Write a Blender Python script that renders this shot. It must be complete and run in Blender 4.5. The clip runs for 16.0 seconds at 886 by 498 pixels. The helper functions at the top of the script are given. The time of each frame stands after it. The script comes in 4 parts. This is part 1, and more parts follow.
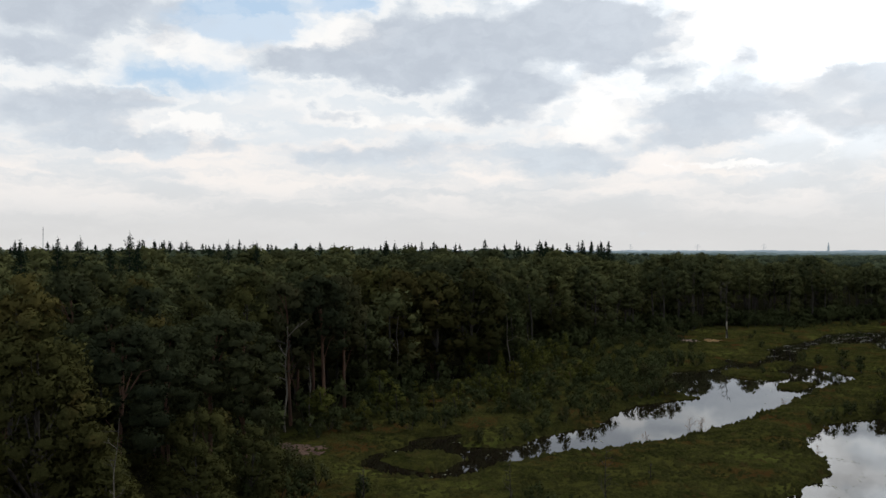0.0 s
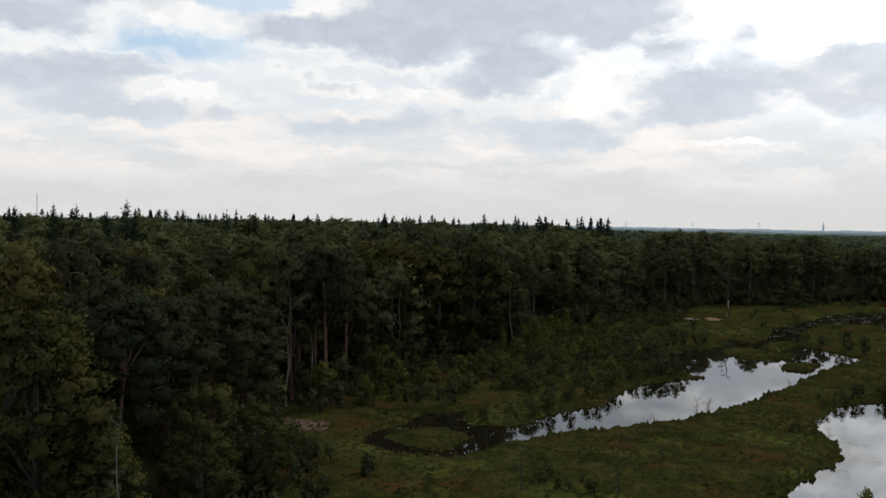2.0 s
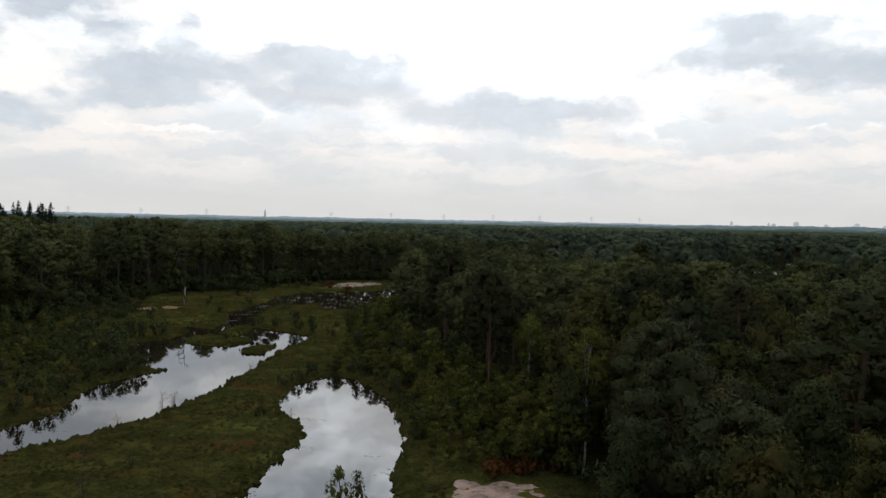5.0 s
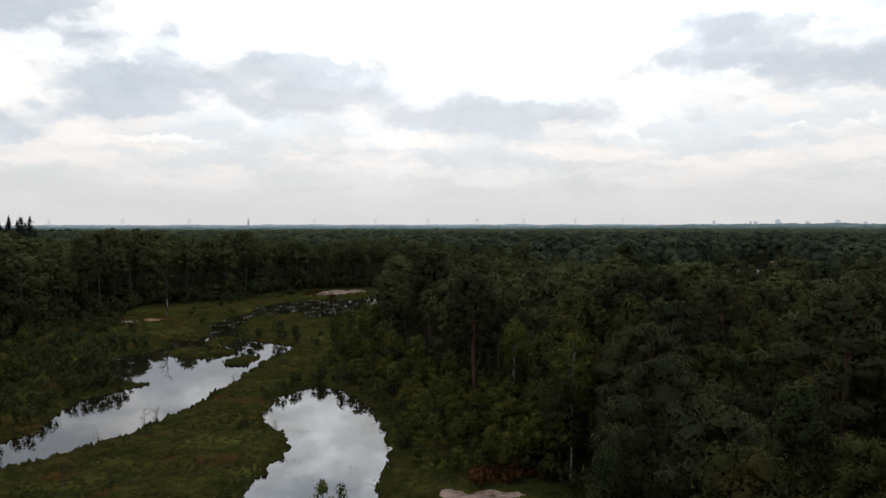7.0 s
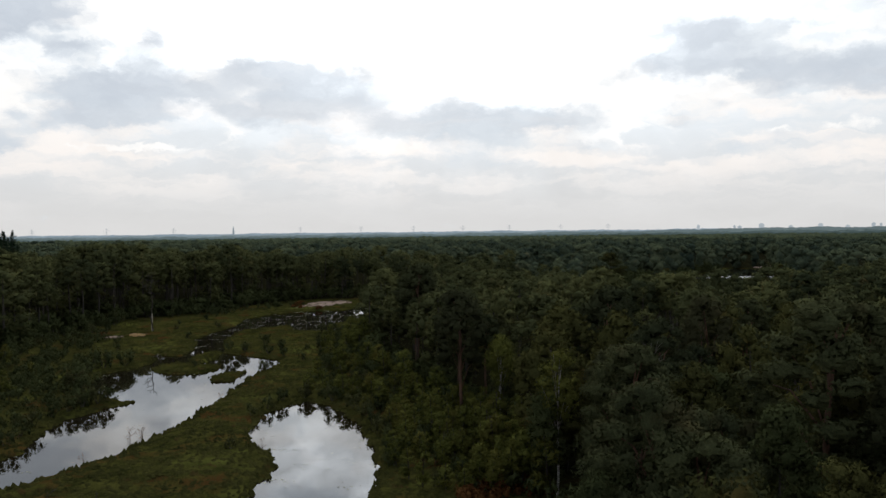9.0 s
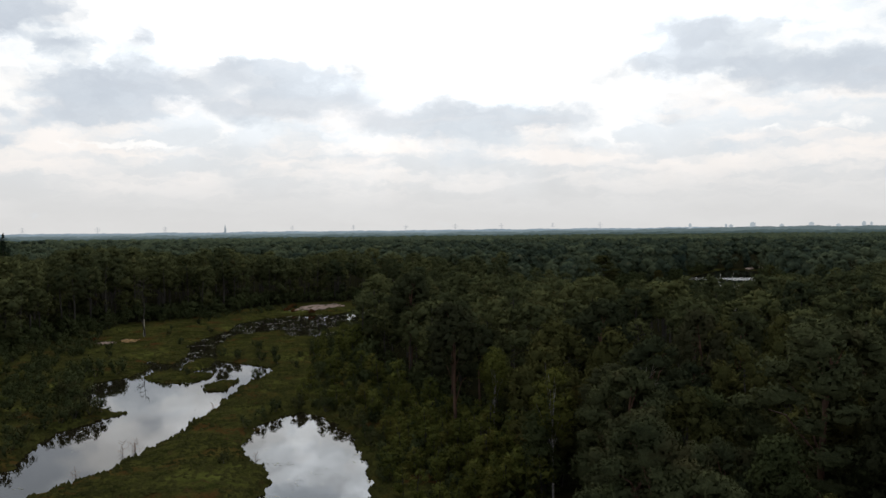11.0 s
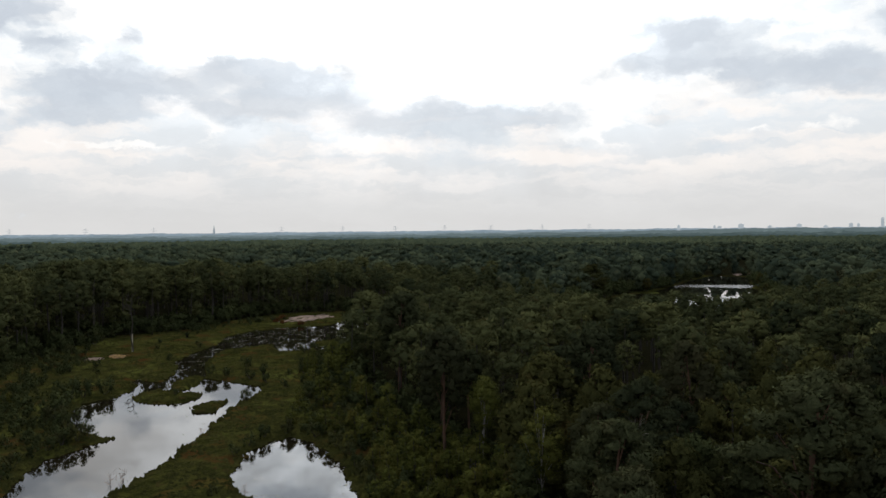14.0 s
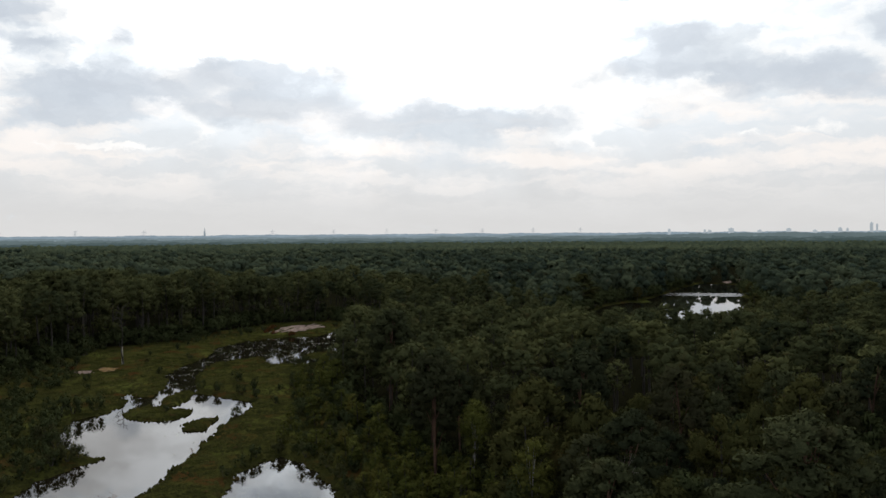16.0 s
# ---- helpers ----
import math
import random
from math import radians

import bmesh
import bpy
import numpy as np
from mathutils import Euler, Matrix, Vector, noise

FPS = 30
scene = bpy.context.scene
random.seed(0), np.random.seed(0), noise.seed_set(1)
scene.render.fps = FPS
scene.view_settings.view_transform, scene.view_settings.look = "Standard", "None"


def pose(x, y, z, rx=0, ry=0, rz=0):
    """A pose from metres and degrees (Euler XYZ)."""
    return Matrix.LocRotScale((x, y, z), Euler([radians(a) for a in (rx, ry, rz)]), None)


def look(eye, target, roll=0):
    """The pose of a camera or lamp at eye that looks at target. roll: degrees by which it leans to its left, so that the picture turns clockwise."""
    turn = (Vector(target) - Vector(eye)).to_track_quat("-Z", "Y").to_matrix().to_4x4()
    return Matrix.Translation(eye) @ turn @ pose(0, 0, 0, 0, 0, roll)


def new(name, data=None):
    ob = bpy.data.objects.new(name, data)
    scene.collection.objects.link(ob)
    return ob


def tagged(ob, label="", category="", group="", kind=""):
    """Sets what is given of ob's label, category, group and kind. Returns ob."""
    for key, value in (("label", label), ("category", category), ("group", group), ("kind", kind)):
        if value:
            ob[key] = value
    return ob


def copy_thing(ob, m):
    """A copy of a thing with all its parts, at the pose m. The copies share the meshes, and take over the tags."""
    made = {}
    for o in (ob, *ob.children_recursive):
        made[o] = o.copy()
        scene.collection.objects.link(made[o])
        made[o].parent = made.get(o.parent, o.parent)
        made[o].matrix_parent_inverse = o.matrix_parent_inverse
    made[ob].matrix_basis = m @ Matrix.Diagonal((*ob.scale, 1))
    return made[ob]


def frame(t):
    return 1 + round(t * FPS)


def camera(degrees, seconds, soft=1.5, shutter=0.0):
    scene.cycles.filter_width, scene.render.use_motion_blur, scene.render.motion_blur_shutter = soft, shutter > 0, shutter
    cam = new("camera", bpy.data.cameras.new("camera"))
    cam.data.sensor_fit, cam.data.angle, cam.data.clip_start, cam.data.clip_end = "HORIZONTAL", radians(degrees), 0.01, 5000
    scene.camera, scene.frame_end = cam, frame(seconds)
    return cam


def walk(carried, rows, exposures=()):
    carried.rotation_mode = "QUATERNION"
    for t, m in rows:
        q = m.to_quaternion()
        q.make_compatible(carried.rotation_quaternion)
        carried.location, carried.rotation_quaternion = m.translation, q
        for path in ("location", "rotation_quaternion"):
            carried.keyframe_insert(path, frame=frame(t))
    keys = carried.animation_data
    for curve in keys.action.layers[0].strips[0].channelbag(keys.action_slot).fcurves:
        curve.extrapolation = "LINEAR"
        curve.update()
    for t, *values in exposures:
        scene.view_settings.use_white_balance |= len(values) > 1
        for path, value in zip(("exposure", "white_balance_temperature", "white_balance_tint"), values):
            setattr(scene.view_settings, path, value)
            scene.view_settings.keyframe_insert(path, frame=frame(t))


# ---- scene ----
# ------------------------------------------------------------------ camera
cam = camera(54.85, 16.0, soft=1.5)
# seconds, x, y, z, rx, ry, rz
PATH = [
    (0.0, 0.00, 0.00, 24.00, 90.048, 0.000, 0.000), (0.5, -0.39, 0.53, 24.02, 89.675, -0.330, -0.276),
    (1.0, -0.79, 1.10, 24.02, 89.224, -0.600, -1.524), (1.5, -1.19, 1.75, 24.02, 88.743, -0.780, -0.812),
    (2.0, -1.55, 2.52, 24.01, 88.267, -0.980, -0.342), (2.5, -1.86, 3.39, 24.00, 87.920, -1.090, -1.965),
    (3.0, -2.10, 4.31, 24.00, 87.744, -1.160, -7.589), (3.5, -2.23, 5.22, 24.04, 87.695, -1.300, -15.875),
    (4.0, -2.19, 6.02, 24.12, 87.721, -1.450, -25.500), (4.2, -2.17, 6.27, 24.15, 87.780, -1.440, -29.460),
    (4.5, -2.12, 6.58, 24.21, 87.888, -1.356, -34.275), (4.7, -2.08, 6.70, 24.23, 87.930, -1.280, -35.400),
    (5.2, -1.95, 6.86, 24.27, 88.010, -1.020, -36.420), (6.0, -1.70, 7.00, 24.34, 88.130, -0.520, -36.850),
    (7.0, -1.37, 7.06, 24.51, 88.304, 0.080, -37.212), (7.5, -1.25, 6.99, 24.79, 88.509, 0.267, -37.468),
    (8.0, -1.22, 6.89, 25.11, 88.634, 0.424, -37.698), (8.5, -1.32, 6.85, 25.38, 88.724, 0.570, -37.955),
    (9.0, -1.42, 6.87, 25.67, 88.757, 0.631, -38.165), (11.5, -1.47, 7.23, 28.11, 88.595, 0.589, -38.788),
    (12.0, -1.45, 7.29, 28.71, 88.581, 0.577, -38.888), (12.5, -1.42, 7.32, 29.34, 88.559, 0.560, -38.985),
    (13.0, -1.38, 7.31, 29.97, 88.555, 0.580, -39.086), (13.5, -1.37, 7.25, 30.57, 88.594, 0.570, -39.222),
    (14.0, -1.37, 7.18, 31.20, 88.634, 0.570, -39.387), (14.5, -1.40, 7.12, 31.85, 88.688, 0.550, -39.480),
    (15.0, -1.44, 7.06, 32.51, 88.731, 0.530, -39.647), (15.5, -1.48, 7.01, 33.22, 88.762, 0.490, -39.813),
    (16.0, -1.55, 6.97, 33.96, 88.796, 0.403, -39.979),
]
walk(cam, [(t, pose(x, y, z, rx, ry, rz)) for t, x, y, z, rx, ry, rz in PATH])

rng = np.random.default_rng(7)


# ------------------------------------------------------------------ node shorthand
class Tree:
    """Adds nodes to one node tree."""

    def __init__(self, tree):
        self.t = tree
        tree.nodes.clear()

    def n(self, kind, **given):
        node = self.t.nodes.new(kind)
        for key, value in given.items():
            if key in node.inputs:
                self.put(node.inputs[key], value)
        return node

    def put(self, socket, value):
        if isinstance(value, bpy.types.NodeSocket):
            self.t.links.new(value, socket)
        else:
            socket.default_value = value

    def math(self, op, a, b=0.0, clamp=False):
        node = self.t.nodes.new("ShaderNodeMath")
        node.operation, node.use_clamp = op, clamp
        self.put(node.inputs[0], a), self.put(node.inputs[1], b)
        return node.outputs[0]

    def vec(self, op, a, b=(0, 0, 0)):
        node = self.t.nodes.new("ShaderNodeVectorMath")
        node.operation = op
        self.put(node.inputs[0], a), self.put(node.inputs[1], b)
        return node.outputs["Value" if op == "DOT_PRODUCT" else "Vector"]

    def mix(self, fac, a, b, blend="MIX"):
        node = self.t.nodes.new("ShaderNodeMix")
        node.data_type, node.blend_type = "RGBA", blend
        self.put(node.inputs[0], fac)
        self.put(node.inputs[6], (*a, 1) if isinstance(a, tuple) else a)
        self.put(node.inputs[7], (*b, 1) if isinstance(b, tuple) else b)
        return node.outputs[2]

    def noise(self, where, scale, detail=3.0, rough=0.55):
        node = self.n("ShaderNodeTexNoise", Scale=scale, Detail=detail, Roughness=rough)
        self.put(node.inputs["Vector"], where)
        return node

    def span(self, value, lo, hi, a=0.0, b=1.0):
        node = self.t.nodes.new("ShaderNodeMapRange")
        node.interpolation_type = "SMOOTHSTEP"
        for i, v in enumerate((value, lo, hi, a, b)):
            self.put(node.inputs[i], v)
        return node.outputs[0]


# ------------------------------------------------------------------ sky and sun
SUN_AZ, SUN_EL = 40.0, 38.0
# clouds: bearing, elevation, half width, half height (degrees), weight
GREY_WEST = [(-23.5, 14.8, 7.4, 2.2, 1.0), (-26.0, 11.8, 3.4, 1.0, 0.8), (-9.1, 12.3, 3.9, 1.3, 1.0), (-2.2, 13.5, 3.8, 1.9, 0.9), (6.0, 14.1, 8.0, 2.5, 1.0), (11.6, 13.8, 3.2, 1.7, 0.9), (-2.4, 11.3, 3.0, 0.9, 0.8), (5.1, 10.5, 3.0, 1.2, 0.9), (3.2, 8.9, 3.8, 0.7, 0.8),
             (-21.9, 9.3, 4.8, 1.1, 0.9), (-25.5, 8.0, 3.6, 1.0, 0.8), (-17.8, 6.8, 5.6, 0.8, 0.9), (-22.4, 6.8, 2.6, 0.6, 0.7), (-7.3, 8.9, 2.6, 0.5, 0.5), (-3.2, 6.3, 4.3, 1.1, 0.85), (-8.4, 6.1, 2.2, 0.6, 0.5), (6.0, 6.5, 4.8, 0.8, 0.8), (8.5, 5.4, 5.2, 0.7, 0.8),
             (17.1, 9.2, 4.6, 1.8, 1.0), (16.6, 7.2, 4.2, 0.9, 0.8), (20.6, 11.7, 2.6, 0.7, 0.5), (22.0, 9.0, 2.2, 0.7, 0.6), (15.0, 11.5, 1.8, 0.6, 0.5)]
GREY_EAST = [(25.6, 10.6, 3.4, 0.9, 0.9), (30.2, 9.5, 4.4, 1.5, 1.0), (26.4, 7.9, 3.6, 1.1, 0.9), (30.8, 11.8, 1.6, 0.5, 0.5), (38.6, 7.3, 7.4, 1.6, 1.1), (45.2, 7.2, 4.6, 0.9, 0.8), (33.6, 4.7, 2.4, 0.5, 0.5), (40.5, 4.6, 3.4, 0.6, 0.5), (48.4, 5.2, 2.8, 0.6, 0.4),
             (56.0, 12.3, 4.8, 1.3, 1.0), (53.0, 10.3, 3.4, 1.0, 0.9), (61.6, 9.4, 4.6, 1.2, 1.0), (57.5, 9.9, 1.8, 0.6, 0.6), (66.0, 8.6, 3.2, 1.2, 0.8), (54.7, 7.4, 2.8, 0.9, 0.35), (60.0, 5.2, 6.0, 0.8, 0.45), (52.0, 14.8, 2.6, 0.5, 0.7), (57.0, 15.0, 2.0, 0.5, 0.7), (70.0, 12.0, 4.0, 1.6, 0.9)]
WHITE = [(-16.0, 12.7, 3.6, 1.6, 1.0), (-13.6, 13.9, 1.6, 0.8, 0.7), (-9.9, 14.1, 3.0, 1.2, 1.0), (-5.4, 13.9, 2.4, 1.0, 0.8), (-21.1, 9.6, 6.4, 0.4, 0.6), (-16.0, 8.0, 3.2, 0.8, 0.8), (-1.3, 8.6, 10.4, 0.6, 0.6), (10.4, 9.5, 2.4, 2.0, 0.9), (10.0, 7.4, 4.4, 0.7, 0.6), (19.5, 13.7, 6.0, 2.5, 1.0), (23.8, 9.2, 2.8, 0.6, 0.6), (17.2, 5.4, 5.6, 0.3, 0.5), (23.6, 9.1, 2.0, 3.8, 0.6), (39.7, 11.9, 11.2, 3.8, 1.0), (49.4, 7.7, 3.6, 2.5, 0.7), (61.0, 6.1, 6.4, 0.4, 0.45), (57.7, 8.7, 2.8, 0.5, 0.6), (34.0, 5.8, 3.2, 0.7, 0.4)]
BLUE = [(21.0, 18.8, 6.0, 2.0, 0.9), (29.0, 17.6, 3.6, 1.3, 0.8), (10.0, 19.5, 5.0, 2.0, 0.8), (-13.2, 14.8, 4.6, 1.8, 1.0), (-17.1, 10.9, 6.0, 1.3, 0.6), (-6.2, 16.1, 2.2, 0.8, 0.8), (46.0, 14.8, 3.0, 0.8, 0.35)]

world = bpy.data.worlds.new("sky")
scene.world = world
world.use_nodes = True
w = Tree(world.node_tree)
way = w.vec("NORMALIZE", w.n("ShaderNodeTexCoord").outputs["Generated"])
xyz = w.n("ShaderNodeSeparateXYZ", Vector=way).outputs
bearing = w.math("MULTIPLY", w.math("ARCTAN2", xyz[0], xyz[1]), 57.29578)
elev = w.math("MULTIPLY", w.math("ARCSINE", xyz[2]), 57.29578)
flat = w.n("ShaderNodeCombineXYZ", X=bearing, Y=elev).outputs[0]
stretched = w.vec("MULTIPLY", flat, (0.10, 0.26, 0.0))
warp = w.noise(stretched, 2.2, 5.0, 0.6)
where = w.vec("ADD", flat, w.vec("MULTIPLY", w.vec("SUBTRACT", warp.outputs["Color"], (0.5, 0.5, 0.5)), (2.8, 1.3, 0.0)))
puff = w.noise(w.vec("MULTIPLY", flat, (0.5, 0.8, 0.0)), 1.4, 6.0, 0.62)
where = w.vec("ADD", where, w.vec("MULTIPLY", w.vec("SUBTRACT", puff.outputs["Color"], (0.5, 0.5, 0.5)), (2.4, 1.5, 0.0)))


def blobs(rows):
    total = None
    for az, el, wide, high, weight in rows:
        off = w.vec("MULTIPLY", w.vec("SUBTRACT", where, (az, el, 0)), (1 / wide, 1 / high, 0))
        one = w.math("MULTIPLY", w.math("POWER", 0.3679, w.vec("DOT_PRODUCT", off, off)), weight)
        total = one if total is None else w.math("ADD", total, one)
    return total


fine = w.math("SUBTRACT", w.noise(w.vec("MULTIPLY", where, (0.15, 0.22, 0.0)), 3.2, 7.0, 0.58).outputs[0], 0.5)
streak = w.math("SUBTRACT", w.noise(w.vec("MULTIPLY", where, (0.06, 0.34, 0.0)), 1.7, 4.0).outputs[0], 0.5)
broad = w.noise(w.vec("MULTIPLY", way, (1.0, 1.0, 2.2)), 2.6, 5.0, 0.6).outputs[0]
overhead = w.math("MULTIPLY", w.span(elev, 17.0, 24.0), w.span(broad, 0.42, 0.60))
lumps = w.n("ShaderNodeTexVoronoi", Vector=w.vec("ADD", w.vec("MULTIPLY", flat, (0.42, 0.75, 0.0)), w.vec("MULTIPLY", puff.outputs["Color"], (0.5, 0.5, 0.0))), Scale=1.0, Smoothness=0.35)
lumps.feature = "SMOOTH_F1"
round_edge = w.math("SUBTRACT", 0.42, lumps.outputs["Distance"])
grey_raw = w.math("ADD", w.math("ADD", w.math("ADD", blobs(GREY_WEST), blobs(GREY_EAST)), w.math("ADD", w.math("MULTIPLY", fine, 0.95), w.math("MULTIPLY", round_edge, 0.8))), overhead)
grey = w.span(grey_raw, w.span(bearing, 16.0, 28.0, 0.24, 0.22), w.span(bearing, 16.0, 28.0, 0.78, 0.95))
rim = w.math("MULTIPLY", w.math("MULTIPLY", w.span(grey_raw, 0.02, 0.2), w.math("SUBTRACT", 1.0, w.span(grey_raw, 0.25, 0.5))), w.span(elev, 6.0, 10.0))
white = w.span(w.math("ADD", blobs(WHITE), w.math("ADD", w.math("MULTIPLY", fine, 0.9), w.math("MULTIPLY", round_edge, 0.6))), 0.30, 0.56)
white = w.math("MAXIMUM", white, w.math("MULTIPLY", rim, 0.6))
blue = w.math("MULTIPLY", w.span(w.math("ADD", blobs(BLUE), w.math("MULTIPLY", fine, 0.6)), 0.16, 0.6), 0.95)
gaps = w.math("MULTIPLY", w.span(elev, 15.5, 19.0), w.math("SUBTRACT", 1.0, w.span(broad, 0.38, 0.50)))
blue = w.math("MAXIMUM", blue, w.math("MULTIPLY", gaps, 0.75))
open_sky = w.math("SUBTRACT", 1.0, w.math("MULTIPLY", blue, 0.75))
white, grey = w.math("MULTIPLY", white, open_sky), w.math("MULTIPLY", grey, open_sky)
sun_off = w.vec("MULTIPLY", w.vec("SUBTRACT", flat, (SUN_AZ - 3, 17.5, 0)), (1 / 19.0, 1 / 7.5, 0))
glow = w.math("POWER", 0.3679, w.vec("DOT_PRODUCT", sun_off, sun_off))
sky = w.n("ShaderNodeTexSky")
sky.sky_type, sky.sun_disc = "NISHITA", False
sky.sun_elevation, sky.sun_rotation = radians(SUN_EL), radians(SUN_AZ)
clear = w.mix(1.0, sky.outputs[0], (0.11, 0.11, 0.11), "MULTIPLY")
hazy_blue = w.mix(0.65, clear, (0.55, 0.73, 0.92))
veil = w.mix(w.span(elev, 0.0, 9.0), (0.710, 0.705, 0.700), (0.785, 0.835, 0.88))
veil = w.mix(1.0, veil, w.math("ADD", 1.0, w.math("MULTIPLY", streak, 0.18)), "MULTIPLY")
veil = w.mix(w.math("MULTIPLY", w.span(elev, 20.0, 32.0), 0.6), veil, clear)
warm = w.math("MULTIPLY", w.span(elev, 1.0, 5.0), w.math("SUBTRACT", 1.0, w.span(elev, 7.0, 11.0)))
warm = w.math("MULTIPLY", warm, w.span(streak, -0.10, 0.12))
veil = w.mix(w.math("MULTIPLY", warm, 0.85), veil, (0.98, 0.92, 0.875))
clouds = w.mix(blue, veil, hazy_blue)
clouds = w.mix(w.math("MULTIPLY", white, 0.9), clouds, (1.0, 0.985, 0.965))
shade = w.mix(w.span(elev, 2.0, 12.0), (0.655, 0.715, 0.775), (0.515, 0.570, 0.650))
shade = w.mix(w.span(fine, -0.16, 0.2), shade, w.mix(1.0, shade, (1.14, 1.13, 1.11), "MULTIPLY"))
clouds = w.mix(w.math("MULTIPLY", grey, w.span(bearing, 16.0, 28.0, 0.92, 0.76)), clouds, shade)
clouds = w.mix(w.math("MULTIPLY", glow, 0.45), clouds, (1.02, 1.06, 1.09))
billow = w.span(w.noise(w.vec("MULTIPLY", where, (0.09, 0.15, 0.0)), 1.8, 5.0).outputs[0], 0.36, 0.64)
bright = w.math("MULTIPLY", glow, w.math("MULTIPLY", w.math("ADD", 0.40, w.math("MULTIPLY", billow, 1.5)), w.math("SUBTRACT", 1.0, w.math("MULTIPLY", grey, 0.85))))
# faint shafts of light fan out below the sun
lean = w.math("DIVIDE", w.math("SUBTRACT", bearing, SUN_AZ), w.math("MAXIMUM", w.math("SUBTRACT", SUN_EL - 14.0, elev), 1.0))
fan = w.noise(w.n("ShaderNodeCombineXYZ", X=w.math("MULTIPLY", lean, 8.0)).outputs[0], 1.0, 2.0).outputs[0]
shaft = w.math("MULTIPLY", w.math("MULTIPLY", w.span(elev, 0.5, 3.0), w.math("SUBTRACT", 1.0, w.span(elev, 6.0, 9.5))), w.math("MULTIPLY", w.math("SUBTRACT", fan, 0.5), w.math("MULTIPLY", w.math("POWER", 0.3679, w.math("POWER", w.math("DIVIDE", w.math("SUBTRACT", bearing, SUN_AZ + 4.0), 20.0), 2.0)), 0.16)))
clouds = w.mix(1.0, clouds, w.math("ADD", 1.0, shaft), "MULTIPLY")
final = w.mix(1.0, clouds, w.mix(1.0, (0.93, 0.99, 1.05), bright, "MULTIPLY"), "ADD")
toward = w.vec("DOT_PRODUCT", way, (math.sin(radians(SUN_AZ)), math.cos(radians(SUN_AZ)), 0.25))
final = w.mix(1.0, final, w.span(toward, -0.75, 0.36, 0.92, 1.0), "MULTIPLY")
background = w.n("ShaderNodeBackground", Color=final, Strength=1.0)
w.t.links.new(background.outputs[0], w.n("ShaderNodeOutputWorld").inputs[0])

sun = new("sun", bpy.data.lights.new("sun", "SUN"))
sun.data.energy, sun.data.angle, sun.data.color = 1.35, radians(12), (1.0, 0.95, 0.87)
sun.matrix_world = look((2000 * math.sin(radians(SUN_AZ)), 2000 * math.cos(radians(SUN_AZ)), 2000 * math.tan(radians(SUN_EL))), (0, 0, 0))


# ------------------------------------------------------------------ materials
def material(name):
    m = bpy.data.materials.new(name)
    m.use_nodes = True
    return m, Tree(m.node_tree)


def finish(t, shader):
    t.t.links.new(shader, t.n("ShaderNodeOutputMaterial").inputs[0])


def foliage(name, dark, light, dry, per_tree=True, through_light=0.20, spread=0.16, stand_tone=False):
    """Leaves: hue shifts from tree to tree and from spray to spray, some dry ones, light passes through."""
    m, t = material(name)
    place = t.n("ShaderNodeNewGeometry")
    info = t.n("ShaderNodeObjectInfo")
    patch = t.noise(place.outputs["Position"], 0.11, 2.0).outputs[0]
    grain = t.noise(place.outputs["Position"], 1.3, 3.0).outputs[0]
    needle = t.span(t.noise(place.outputs["Position"], 5.5, 3.0, 0.7).outputs[0], 0.3, 0.7)
    tone = t.math("ADD", t.math("MULTIPLY", t.span(patch, 0.3, 0.7), 0.45), t.math("ADD", t.math("MULTIPLY", grain, 0.30), t.math("MULTIPLY", needle, 0.25)))
    if stand_tone:
        own = t.n("ShaderNodeAttribute")
        own.attribute_name = "tone"
        tone = t.math("ADD", t.math("MULTIPLY", tone, 0.35), t.math("MULTIPLY", own.outputs["Fac"], 0.65))
    if per_tree:
        tone = t.math("ADD", t.math("MULTIPLY", tone, 0.45), t.math("MULTIPLY", info.outputs["Random"], 0.55))
    leaf = t.math("SUBTRACT", t.math("ADD", tone, t.math("MULTIPLY", place.outputs["Random Per Island"], spread)), spread / 2, clamp=True)
    colour = t.mix(leaf, dark, light)
    mottle = t.span(t.noise(place.outputs["Position"], 7.0, 4.0, 0.8).outputs[0], 0.34, 0.66, 0.70, 1.28)
    colour = t.mix(1.0, colour, mottle, "MULTIPLY")
    brown = t.span(t.noise(place.outputs["Position"], 0.23, 2.0).outputs[0], 0.60, 0.75)
    colour = t.mix(t.math("MULTIPLY", brown, 0.55), colour, dry)
    if per_tree:  # some trees turn early
        early = t.span(t.math("FRACT", t.math("MULTIPLY", info.outputs["Random"], 7.13)), 0.7, 0.98)
        colour = t.mix(t.math("MULTIPLY", early, 0.28), colour, dry)
    ruffle = t.n("ShaderNodeBump", Strength=0.6, Distance=0.2, Height=t.noise(place.outputs["Position"], 2.4, 4.0, 0.65).outputs[0])
    face = t.n("ShaderNodeBsdfPrincipled", **{"Base Color": colour, "Roughness": 0.9, "Specular IOR Level": 0.0, "Normal": ruffle.outputs[0]})
    back = t.n("ShaderNodeBsdfTranslucent", Color=colour)
    both = t.n("ShaderNodeMixShader", Fac=through_light)
    t.t.links.new(face.outputs[0], both.inputs[1]), t.t.links.new(back.outputs[0], both.inputs[2])
    finish(t, both.outputs[0])
    return m


